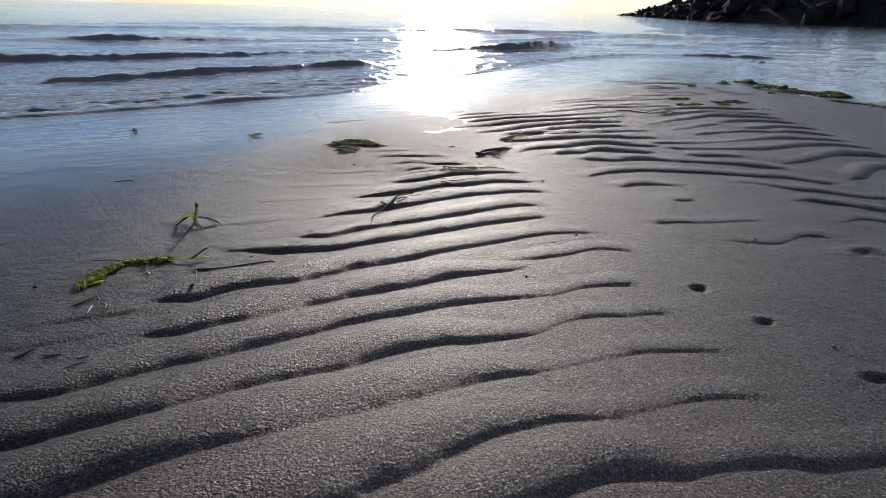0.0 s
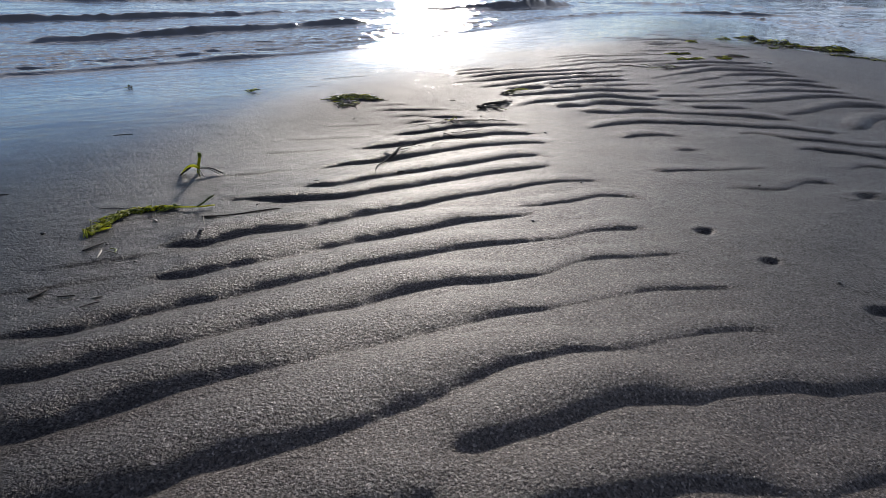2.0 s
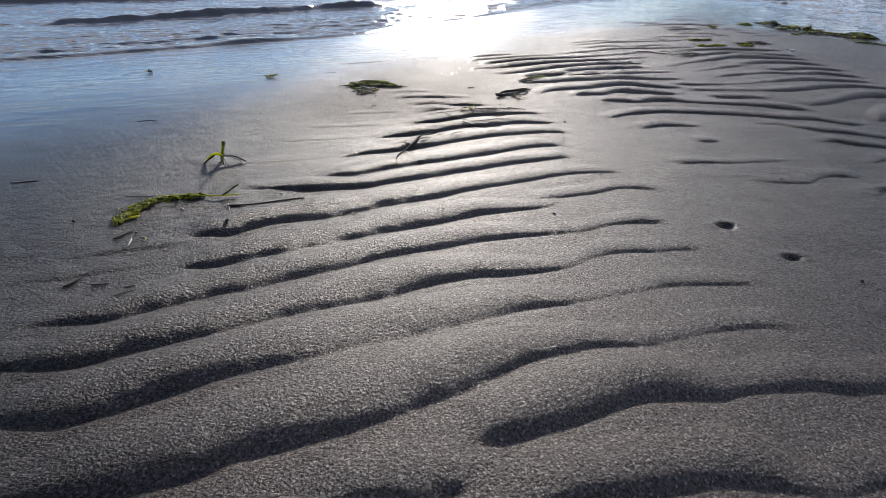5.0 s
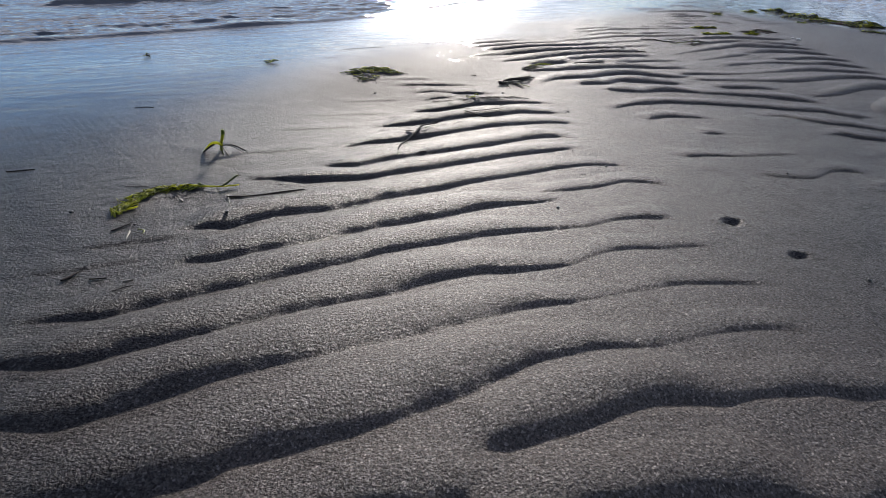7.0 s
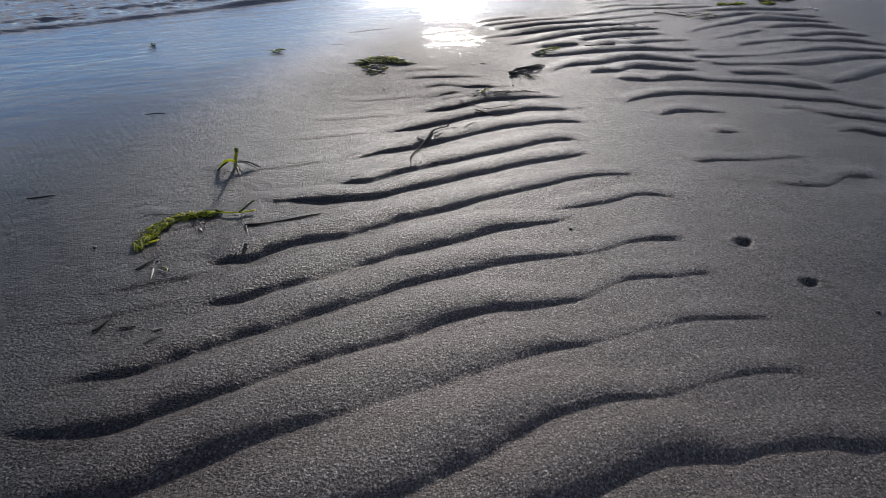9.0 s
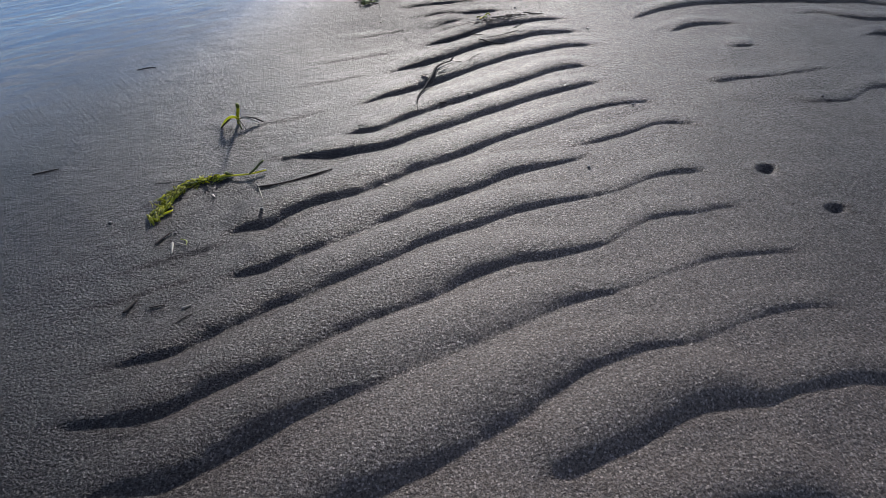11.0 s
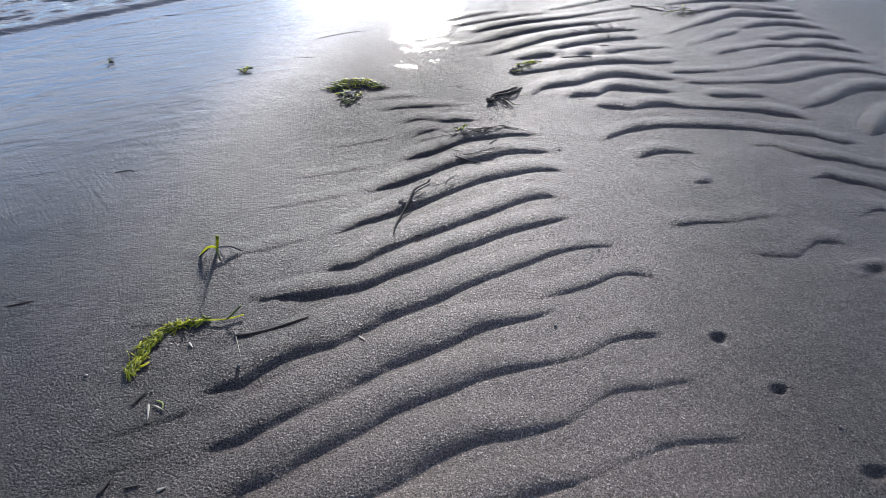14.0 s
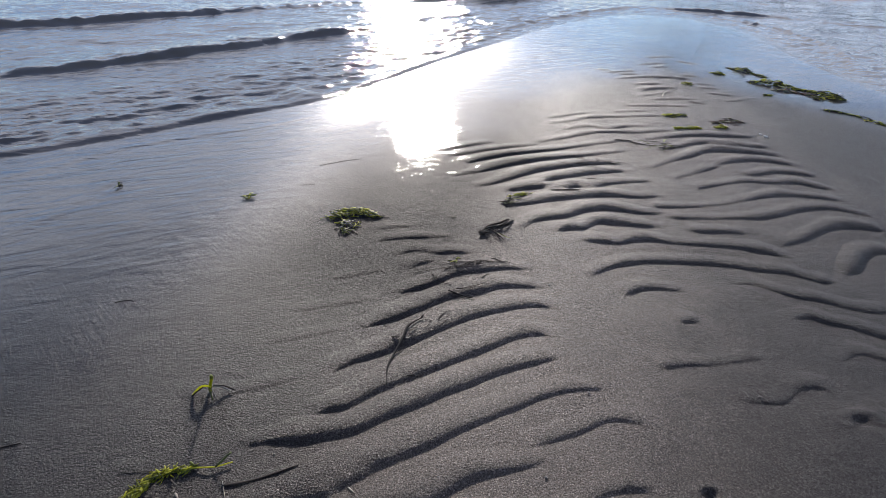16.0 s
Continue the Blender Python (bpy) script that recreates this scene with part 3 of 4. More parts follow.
ripple([(-0.214, 1.416, 2.3), (-0.155, 1.452, 3.3), (-0.092, 1.498, 4.4), (-0.011, 1.552, 12.1), (0.044, 1.570, 15.8), (0.102, 1.590, 12.6), (0.143, 1.591, 9.0), (0.210, 1.579, 3.0)])
ripple([(0.400, 1.543, 2.5), (0.437, 1.568, 7.2), (0.475, 1.578, 9.9), (0.515, 1.569, 4.5), (0.562, 1.561, 3.0)])
ripple([(0.488, 1.435, 3.3), (0.513, 1.440, 7.5), (0.540, 1.434, 2.7)])
ripple([(0.697, 1.590, 4.1), (0.743, 1.592, 4.8), (0.785, 1.561, 4.9), (0.827, 1.535, 7.9), (0.876, 1.520, 7.9), (0.928, 1.491, 7.8), (0.973, 1.473, 8.4), (1.011, 1.471, 6.6), (1.050, 1.462, 4.1)])
ripple([(0.765, 1.441, 2.0), (0.812, 1.452, 3.9), (0.835, 1.433, 4.4), (0.878, 1.417, 5.7), (0.907, 1.401, 10.1), (0.943, 1.379, 9.7), (0.977, 1.367, 5.3)])
ripple([(0.781, 1.292, 1.4), (0.825, 1.317, 3.6), (0.851, 1.320, 6.2), (0.883, 1.297, 5.2), (0.913, 1.284, 2.5)])
ripple([(0.377, 1.296, 3.5), (0.401, 1.288, 5.4), (0.440, 1.293, 4.1), (0.501, 1.293, 3.0), (0.566, 1.303, 2.8), (0.618, 1.309, 2.8)])
ripple([(0.499, 1.195, 3.1), (0.530, 1.188, 2.9), (0.583, 1.183, 3.3), (0.613, 1.195, 1.6), (0.639, 1.216, 2.6), (0.668, 1.226, 6.8), (0.691, 1.220, 5.7), (0.702, 1.209, 2.3)])
ripple([(0.679, 1.118, 3.1), (0.713, 1.125, 6.8), (0.748, 1.119, 4.4)])
ripple([(1.096, 3.338, 11.0), (1.178, 3.364, 15.8), (1.287, 3.379, 8.2)])
ripple([(1.044, 3.576, 8.8), (1.228, 3.615, 14.5), (1.470, 3.592, 10.0)])
ripple([(1.099, 3.694, 10.6), (1.205, 3.679, 10.5)])
ripple([(1.046, 3.727, 9.1), (1.222, 3.772, 9.1)])
ripple([(1.314, 3.936, 9.3), (1.469, 3.983, 9.3)])
ripple([(1.422, 4.134, 7.9), (1.618, 4.174, 7.9)])
ripple([(1.352, 3.856, 7.6), (1.457, 3.868, 7.6)])
ripple([(1.458, 3.495, 8.8), (1.539, 3.502, 8.7)])
ripple([(1.437, 3.413, 9.0), (1.541, 3.411, 8.9)])
ripple([(1.431, 3.305, 9.1), (1.552, 3.283, 9.0)])
ripple([(1.052, 3.215, 5.1), (1.247, 3.281, 5.1)])
ripple([(1.450, 3.165, 6.2), (1.525, 3.190, 5.4), (1.657, 3.261, 5.0)])
ripple([(1.082, 3.149, 5.9), (1.282, 3.164, 5.8)])
ripple([(1.241, 3.122, 8.8), (1.308, 3.089, 8.7)])
ripple([(1.006, 3.805, 8.4), (1.081, 3.786, 8.3)])
ripple([(1.588, 4.059, 9.4), (1.698, 4.011, 9.3)])
ripple([(0.910, 3.044, 5.8), (1.070, 3.046, 5.9), (1.222, 3.030, 5.9)])
ripple([(0.828, 2.952, 5.5), (0.985, 2.962, 5.4)])
ripple([(1.108, 3.452, 8.9), (1.248, 3.465, 8.8)])
ripple([(1.444, 3.679, 7.6), (1.539, 3.675, 7.5)])
ripple([(-1.50, 2.06, 1.5), (-1.333, 2.195, 3), (-1.218, 2.303, 3), (-1.098, 2.445, 3), (-0.895, 2.592, 2.5), (-0.676, 2.711, 2), (-0.458, 2.882, 1)])
ripple([(-1.136, 1.817, 1), (-1.07, 1.909, 1.6), (-1.021, 2.111, 1.6), (-0.954, 2.244, 1)], steep=0.3)
pit(0.352, 0.985, 0.011, 0.008, 1.2)
pit(0.398, 0.880, 0.010, 0.007, 1.5)
pit(0.710, 1.130, 0.016, 0.007, 1.8)
pit(-0.476, 1.218, 0.03, -0.003, 1.3)
pit(0.455, 0.742, 0.010, 0.006, 1.8)

for y0, x0, x1, w in ((1.36, -0.40, -0.25, 1.2), (1.47, -0.36, -0.2, 1.0), (1.215, -0.45, -0.31, 1.2), (1.60, -0.3, -0.16, 1.0), (0.985, -0.56, -0.44, 1.0), (0.775, -0.57, -0.44, 1.4)):
    ripple([(x0, y0, 0.8), (0.6 * x0 + 0.4 * x1, y0 + 0.016, w), (x1, y0 + 0.05, 0.8)])


def ground(x, y):
    """The sand's height at a place."""
    i = min(max(int(np.searchsorted(XS, x)) - 1, 0), len(XS) - 2)
    j = min(max(int(np.searchsorted(YS, y)) - 1, 0), len(YS) - 2)
    u, v = (x - XS[i]) / (XS[i + 1] - XS[i]), (y - YS[j]) / (YS[j + 1] - YS[j])
    return float((H[j, i] * (1 - u) + H[j, i + 1] * u) * (1 - v) + (H[j + 1, i] * (1 - u) + H[j + 1, i + 1] * u) * v)


def sheet(name, xs, ys, heights, mat):
    """A surface over the lines xs and ys."""
    ny, nx = heights.shape
    gx, gy = np.meshgrid(xs, ys)
    me = bpy.data.meshes.new(name)
    me.vertices.add(nx * ny)
    me.vertices.foreach_set("co", np.stack([gx, gy, heights], -1).astype(np.float32).ravel())
    k = (np.arange(ny - 1)[:, None] * nx + np.arange(nx - 1)[None]).ravel()
    quads = np.stack([k, k + 1, k + nx + 1, k + nx], -1).astype(np.int32)
    me.loops.add(quads.size)
    me.loops.foreach_set("vertex_index", quads.ravel())
    me.polygons.add(len(quads))
    me.polygons.foreach_set("loop_start", np.arange(len(quads), dtype=np.int32) * 4)
    me.polygons.foreach_set("use_smooth", np.ones(len(quads), bool))
    me.update(calc_edges=True)
    me.materials.append(mat)
    return me


# how far a film of water still stands on the sand, and where it has drained off in streaks
tip = smooth(3.0, 4.2, GY)
edge_noise = 0.03 * value_noise(GX, GY, 37, 14) + 0.12 * value_noise(GX, GY, 3.3, 11) + 0.05 * value_noise(GX, GY, 11, 12)
seaward = smooth(-0.12, -0.75, GX)
FILM = 1 - smooth(0.05, 1.35 + 1.0 * tip + 0.8 * seaward, inland + 0.7 * edge_noise)
FILM *= 1 - 0.25 * smooth(1.0, 2.2, GX + 2 * edge_noise)
DRAINED = (1 - smooth(1.1, 2.0, inland + edge_noise)) * smooth(0.5, 0.1, GX) * smooth(0.2, 0.6, inland)
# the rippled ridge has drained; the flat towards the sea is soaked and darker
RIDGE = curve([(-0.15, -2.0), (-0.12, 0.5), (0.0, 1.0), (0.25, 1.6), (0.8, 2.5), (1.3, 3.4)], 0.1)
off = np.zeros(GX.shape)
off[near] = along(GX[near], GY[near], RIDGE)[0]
SOAKED_DIM = np.maximum(smooth(-0.02, 0.42, -off + 0.5 * edge_noise), 0.75 * smooth(1.28, 1.5, GX + 0.3 * edge_noise - 0.2 * np.maximum(GY - 2.6, 0)) * smooth(1.0, 2.0, GY))
# the landward side is darkened as well, painting the gleam's fall-off from the sun
SOAKED_DIM = np.maximum(SOAKED_DIM, 0.85 * smooth(0.12, 0.62, GX - 0.2 * (GY - 1) + edge_noise) * (1 - 0.5 * smooth(1.4, 2.2, GY)))
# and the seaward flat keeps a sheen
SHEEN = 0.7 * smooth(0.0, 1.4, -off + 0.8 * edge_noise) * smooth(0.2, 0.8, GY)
# the crown near the tip, where the sun's gleam is painted as paler sand
GLEAM_ZONE = smooth(1.2, 1.75, GY) * smooth(-0.7, -0.2, GX) * smooth(0.25, 0.45, inland) * (1 - 0.9 * smooth(0.0, 0.4, GX - 0.3 * (GY - 2)))
# draining water has left the soaked flat finely pocked
H += (0.0005 * value_noise(GX, GY, 75, 15) + 0.0004 * np.minimum(value_noise(GX, GY, 48, 16), 0)) * SOAKED_DIM * smooth(1.5, 0.9, GY) * smooth(0.3, 0.4, GY)
beach = sheet("ground", XS, YS, H, SAND)
for key, field in (("film", FILM), ("drained", DRAINED), ("soaked_dim", SOAKED_DIM), ("gleam_zone", GLEAM_ZONE), ("sheen", SHEEN), ("coarse", smooth(0.9, 1.7, GY))):
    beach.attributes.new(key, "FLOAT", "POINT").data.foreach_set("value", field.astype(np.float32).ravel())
tagged(new("ground", beach), "wet grey-brown rippled beach sand beside the sea", "sand", kind="structure")

# ---- the sea ----
SX = steps([(-3000, -60, 700, 30), (-60, -8, 12, 0.4), (-8, -3, 0.25, 0.03), (-3, -2.2, 0.025, 0.014), (-2.2, 0.8, 0.013, 0.013), (0.8, 4, 0.014, 0.03), (4, 10, 0.03, 0.4), (10, 60, 0.6, 12), (60, 3000, 30, 700)])
SY = steps([(-400, -20, 100, 20), (-20, 1.5, 6, 0.12), (1.5, 2.2, 0.1, 0.02), (2.2, 4.2, 0.012, 0.013), (4.2, 7, 0.014, 0.022), (7, 14, 0.025, 0.12), (14, 60, 0.15, 3), (60, 4000, 6, 700)])
WX, WY = np.meshgrid(SX, SY)
wide = (WX > -12) & (WX < 14) & (WY > -8) & (WY < 14)
sea_in = np.full(WX.shape, -30.0)
sea_in[wide] = along(WX[wide], WY[wide], SHORE[(np.abs(SHORE[:, 0]) < 22)])[0]
sea_in[~wide] = np.minimum(along(WX[~wide], WY[~wide], coarse)[0], 30)
fade = smooth(0.0, 2.5, -sea_in) * smooth(60, 20, WY)
Z = np.full(WX.shape, SEA)
# low swell that runs in along the shore, and the chop on it
swell = WX * -0.55 + WY * 0.83
Z += fade * 0.012 * np.sin(swell * 4.1 + 1.2 * value_noise(WX, WY, 0.35, 21)) * (0.6 + 0.6 * value_noise(WX, WY, 0.5, 22))
Z += smooth(0.0, 1.2, -sea_in) * smooth(60, 15, WY) * (0.006 * value_noise(WX * 0.6, WY * 1.5, 2.6, 23) + 0.003 * value_noise(WX * 0.6, WY * 1.5, 7, 24))
cx, cy = WX * 0.85 + WY * 0.53, WY * 0.85 - WX * 0.53
Z += smooth(0.0, 0.1, -sea_in) * smooth(9, 5, WY) * (0.35 + 0.65 * smooth(0.9, 0.2, -sea_in)) * (0.0065 * value_noise(cx * 0.55, cy * 1.3, 17, 25) + 0.005 * value_noise(cx * 0.5, cy * 1.4, 38, 26))


def breaker(points, height, length):
    """One low wave under a crest line: a long back and a short face to the shore."""
    global Z
    line = curve(points, 0.06)
    reach = length * 1.3
    ix = (SX > line[:, 0].min() - reach) & (SX < line[:, 0].max() + reach)
    iy = (SY > line[:, 1].min() - reach) & (SY < line[:, 1].max() + reach)
    box = np.ix_(iy, ix)
    x, y = WX[box], WY[box]
    s, run = along(x, y, line)
    s = s + 0.03 * value_noise(x, y, 1.1, 31) + 0.006 * value_noise(x, y, 6, 32)
    g = np.where(s < 0, smooth(-length, 0, s), 1 - smooth(0, 0.2 * length, s))
    ends = smooth(0, 0.2, np.minimum(run, 1 - run))
    # the crest comes and goes, and small lumps run down its face
    crest = 0.3 + 0.9 * smooth(-0.35, 0.35, value_noise(x, y, 0.75, 33)) + 0.2 * value_noise(x, y, 3.1, 34) + 0.2 * value_noise(x, y, 9, 35) + 0.2 * value_noise(x, y, 22, 36)
    Z[box] += height * g * ends * crest


breaker([(-4.2, 2.4), (-2.9, 2.9), (-2.0, 3.42), (-1.6, 3.72), (-1.1, 4.15), (-0.5, 4.75), (0.1, 5.35), (0.9, 6.1), (1.6, 6.9)], 0.028, 0.36)
breaker([(-6, 2.6), (-3.2, 4.25), (-2.3, 4.7), (-1.4, 5.45), (-0.3, 6.1), (0.85, 6.7), (1.7, 7.7), (2.7, 9.2)], 0.04, 0.5)
breaker([(-4.5, 6.6), (-2.7, 7.5), (-1.7, 7.75), (-0.4, 8.4), (1.5, 9.4)], 0.046, 0.6)
breaker([(0.5, 7.6), (2.2, 8.3), (4.0, 8.1), (6.5, 7.4)], 0.045, 0.45)
breaker([(2.2, 6.6), (3.4, 6.2), (4.6, 5.6)], 0.03, 0.4)
breaker([(-9, 7), (-5, 10.5), (-1, 12), (3, 12.5), (6, 12)], 0.05, 0.7)
breaker([(0.28, 8.17), (1.68, 9.20), (3.34, 10.87), (4.81, 10.91), (6.02, 10.45)], 0.034, 0.3)
breaker([(1.50, 11.34), (2.50, 11.37), (3.42, 11.13), (6.04, 12.63)], 0.045, 0.4)
breaker([(0.18, 5.93), (1.14, 6.97), (1.88, 7.75)], 0.022, 0.2)
breaker([(0.51, 4.78), (1.22, 5.72), (2.29, 6.60), (2.55, 6.51)], 0.012, 0.14)
breaker([(2.62, 6.15), (2.95, 5.82), (3.09, 5.44), (3.03, 4.75), (2.57, 3.65)], 0.01, 0.16)
breaker([(3.53, 7.32), (3.97, 7.17), (4.60, 7.44)], 0.024, 0.2)
# the swash's thick rolling edge
edge = smooth(-0.22, -0.03, sea_in + 0.02 * value_noise(WX, WY, 7, 42)) * smooth(0.02, -0.02, sea_in)
Z += 0.012 * edge * smooth(1.0, -0.2, WX) * (1 + 0.5 * value_noise(WX, WY, 5, 41))
Z -= 0.05 * smooth(0.02, 0.3, sea_in)
sea = sheet("sea", SX, SY, Z, WATER)
tagged(new("water", sea), "shallow sea with low dark wavelets lapping the sand", "sea", kind="structure")


# ---- helpers for things ----
def part(name, bm, mat, parent, label=""):
    me = bpy.data.meshes.new(name)
    bm.to_mesh(me)
    bm.free()
    for f in me.polygons:
        f.use_smooth = True
    me.materials.append(mat)
    ob = new(name, me)
    ob.parent = parent
    if label:
        ob["label"] = label
    return ob


def strip(points, width, thick=0.0008, twist=0.0, taper=0.35, lean=0.0, wide=None):
    """A thin blade along a line of 3D points: a flattened tube that narrows to its tip."""
    bm = bmesh.new()
    pts = [Vector(p) for p in curve(points, 0.006)]
    rings = []
    for k, p in enumerate(pts):
        u = k / (len(pts) - 1)
        d = (pts[min(k + 1, len(pts) - 1)] - pts[max(k - 1, 0)]).normalized()
        side = d.cross(Vector((0, 0, 1)))
        side = side.normalized() if side.length > 0.05 else Vector((1, 0, 0))
        if wide:
            side = (Vector(wide) - d * d.dot(Vector(wide))).normalized()
        up = side.cross(d).normalized()
        a = lean + twist * u
        side, up = side * math.cos(a) + up * math.sin(a), up * math.cos(a) - side * math.sin(a)
        w = 0.5 * width * (1 - (1 - taper) * u ** 2) * (0.55 + 0.45 * min(1, u * 6))
        rings.append([bm.verts.new(p + side * (w * cx) + up * (thick * cz)) for cx, cz in ((-1, 0), (-0.45, 1), (0.45, 1), (1, 0), (0.45, -1), (-0.45, -1))])
    for a, b in zip(rings, rings[1:]):
        for k in range(6):
            bm.faces.new((a[k], a[(k + 1) % 6], b[(k + 1) % 6], b[k]))
    bm.faces.new(rings[0][::-1])
    bm.faces.new(rings[-1])
    return bm


KINDS = {"pebble": "pebbles on the sand", "weed_scrap": "weed scraps on the sand", "straw_stalk": "straw stalks on the sand", "shell": "shells on the sand", "shell_chip": "shell chips on the sand",
         "stick": "dark stalks on the sand", "weed_thread": "weed threads on the sand", "seaweed_tuft": "weed tufts on the sand", "wrack_line": "seaweed drifts on the spit"}


def thing(name, x, y, label, category, group=""):
    ob = new(name)
    ob.location = (x, y, ground(x, y))
    ob.empty_display_size = 0.02
    group = group or KINDS.get(name, "")
    return tagged(ob, label, category, group)


def on_sand(owner, x, y, lift=0.0):
    """A place over the sand, counted from a thing's own base."""
    return (x - owner.location.x, y - owner.location.y, ground(x, y) - owner.location.z + lift)


def weed_heap(name, x, y, lx, ly, turn, count, mats, label, seed, width=0.006, height=0.012, size=0.03):
    """A flat heap of matted fronds that lie every way over one another."""
    r = random.Random(seed)
    ob = thing(name, x, y, label, "seaweed")
    c, s = math.cos(turn), math.sin(turn)
    for k in range(count):
        u, v = r.gauss(0, 0.42), r.gauss(0, 0.42)
        px, py = x + c * u * lx - s * v * ly, y + s * u * lx + c * v * ly
        top = height * max(0.1, 1 - (u * u + v * v)) * r.uniform(0.2, 1)
        way = r.uniform(0, 2 * math.pi)
        n = size * r.uniform(0.5, 1.4)
        bend = r.uniform(-0.8, 0.8)
        pts = []
        for q in range(4):
            a = way + bend * q / 3
            px, py = px + math.cos(a) * n / 4, py + math.sin(a) * n / 4
            pts.append(on_sand(ob, px, py, 0.0012 + top * (1 - abs(q - 1.5) / 3) * r.uniform(0.6, 1.2)))
        part("frond", strip(pts, width * r.uniform(0.5, 1.3), 0.0006, r.uniform(-1.6, 1.6)), r.choice(mats), ob)
    return ob


def stick(x0, y0, x1, y1, width, mat, label, lift=0.0, bow=0.0, name="stick"):
    """A bit of stalk lying on the sand."""
    ob = thing(name, x0, y0, label, "driftweed")
    nx, ny = y0 - y1, x1 - x0
    pts = []
    for k in range(9):
        u = k / 8
        b = bow * 4 * u * (1 - u)
        pts.append(on_sand(ob, x0 + (x1 - x0) * u + nx * b, y0 + (y1 - y0) * u + ny * b, 0.0006 + 0.3 * lift))
    # stiff, so it bridges the small hollows
    span = [Vector(q) for q in pts]
    for n in range(3):
        span = [span[0]] + [(span[k - 1] + 2 * span[k] + span[k + 1]) / 4 for k in range(1, 8)] + [span[8]]
    for a, q in zip(span, pts):
        a.z = max(a.z, q[2])
    part("stalk", strip(span, width, max(0.0003, width * 0.16), 0.5, 0.2), mat, ob)
    return ob


# ---- seaweed and wrack ----
def matted(ob, lobes, mats, seed, width, size, height):
    """Adds short matted fronds in lobes of (x, y, half length, half width, turn, count)."""
    r = random.Random(seed)
    for lx, ly, a, b, turn, count in lobes:
        c, s = math.cos(turn), math.sin(turn)
        for k in range(count):
            u, v = r.gauss(0, 0.45), r.gauss(0, 0.45)
            px, py = lx + c * u * a - s * v * b, ly + s * u * a + c * v * b
            way = turn + r.gauss(0, 0.9)
            n = size * r.uniform(0.5, 1.3)
            top = height * max(0.15, 1 - 0.8 * (u * u + v * v)) * r.uniform(0.3, 1)
            bend = r.uniform(-0.6, 0.6)
            pts = []
            for q in range(3):
                w = way + bend * q
                pts.append(on_sand(ob, px + math.cos(w) * n * (q - 1) / 2, py + math.sin(w) * n * (q - 1) / 2, 0.001 + top * (1, 1.15, 0.6)[q]))
            part("frond", strip(pts, width * r.uniform(0.5, 1.3), 0.0007, r.uniform(-1.2, 1.2), 0.5), r.choice(mats), ob)


def drift(name, points, wide, count, mats, label, seed, width=0.007, height=0.02, size=0.04):
    """A drift of matted fronds along a line, thickest in its middle."""
    r = random.Random(seed)
    line = curve(points, 0.01)
    ob = thing(name, *(float(v) for v in line[len(line) // 2]), label, "seaweed")
    for k in range(count):
        t = r.random()
        i = min(int(t * (len(line) - 1)), len(line) - 2)
        d = line[i + 1] - line[i]
        full = (4 * t * (1 - t)) ** 0.5 * (0.7 + 0.5 * math.sin(9 * t + seed))
        off = r.gauss(0, 0.5) * wide * max(0.25, full)
        n = size * r.uniform(0.5, 1.3)
        way = math.atan2(d[1], d[0]) + r.gauss(0, 0.8)
        px, py = line[i][0] - d[1] / np.hypot(*d) * off, line[i][1] + d[0] / np.hypot(*d) * off
        top = height * max(0.1, full) * max(0.1, 1 - (off / wide) ** 2) * r.uniform(0.15, 1)
        pts = [on_sand(ob, px + math.cos(way + 0.4 * q) * n * (q - 1) / 2, py + math.sin(way + 0.4 * q) * n * (q - 1) / 2, 0.001 + top * (0.8, 1.1, 0.5)[q]) for q in range(3)]
        part("frond", strip(pts, width * r.uniform(0.5, 1.4), 0.0008, r.uniform(-1.2, 1.2), 0.5), r.choice(mats), ob)
    return ob


main = thing("seaweed_clump", -0.262, 1.94, "matted green and olive seaweed clump on wet sand", "seaweed")
matted(main, [(-0.255, 1.957, 0.055, 0.022, 0.05, 95), (-0.30, 1.933, 0.035, 0.012, 0.45, 30), (-0.215, 1.945, 0.03, 0.016, -0.5, 26)], [GREEN, GREEN, OLIVE, OLIVE], 1, 0.0048, 0.026, 0.012)
matted(main, [(-0.268, 1.885, 0.026, 0.03, 0.9, 60), (-0.272, 1.845, 0.018, 0.016, 1.2, 18)], [OLIVE, OLIVE, GREEN, STRAW, BROWN], 2, 0.0034, 0.028, 0.006)
matted(main, [(-0.19, 1.935, 0.022, 0.006, -0.25, 10), (-0.32, 1.922, 0.016, 0.005, 0.3, 8)], [BROWN, OLIVE], 3, 0.003, 0.03, 0.003)
for leg in ([(-0.284, 1.852), (-0.290, 1.83), (-0.285, 1.812)], [(-0.262, 1.85), (-0.252, 1.838), (-0.240, 1.826)], [(-0.29, 1.858), (-0.304, 1.848)]):
    part("stalk", strip([on_sand(main, px, py, 0.0015) for px, py in leg], 0.004, 0.0008, 0.3), BROWN, main)
heap = thing("twig_heap", 0.125, 1.865, "dark tangle of dead weed stalks on rippled sand", "driftweed")
r = random.Random(44)
for k in range(9):
    q = 0.006 * r.uniform(-1, 1)
    stop = r.uniform(0.55, 1.0)
    run_of = [(0.096 + q, 1.828), (0.112, 1.866 + q), (0.128 + 0.04 * stop, 1.888 + 2 * q), (0.13 + 0.07 * stop, 1.90 + 0.016 * stop + q)]
    part("stalk", strip([on_sand(heap, px, py, 0.002 + 0.004 * r.random()) for px, py in run_of], r.uniform(0.003, 0.007), 0.0012, 0.5), BROWN, heap)
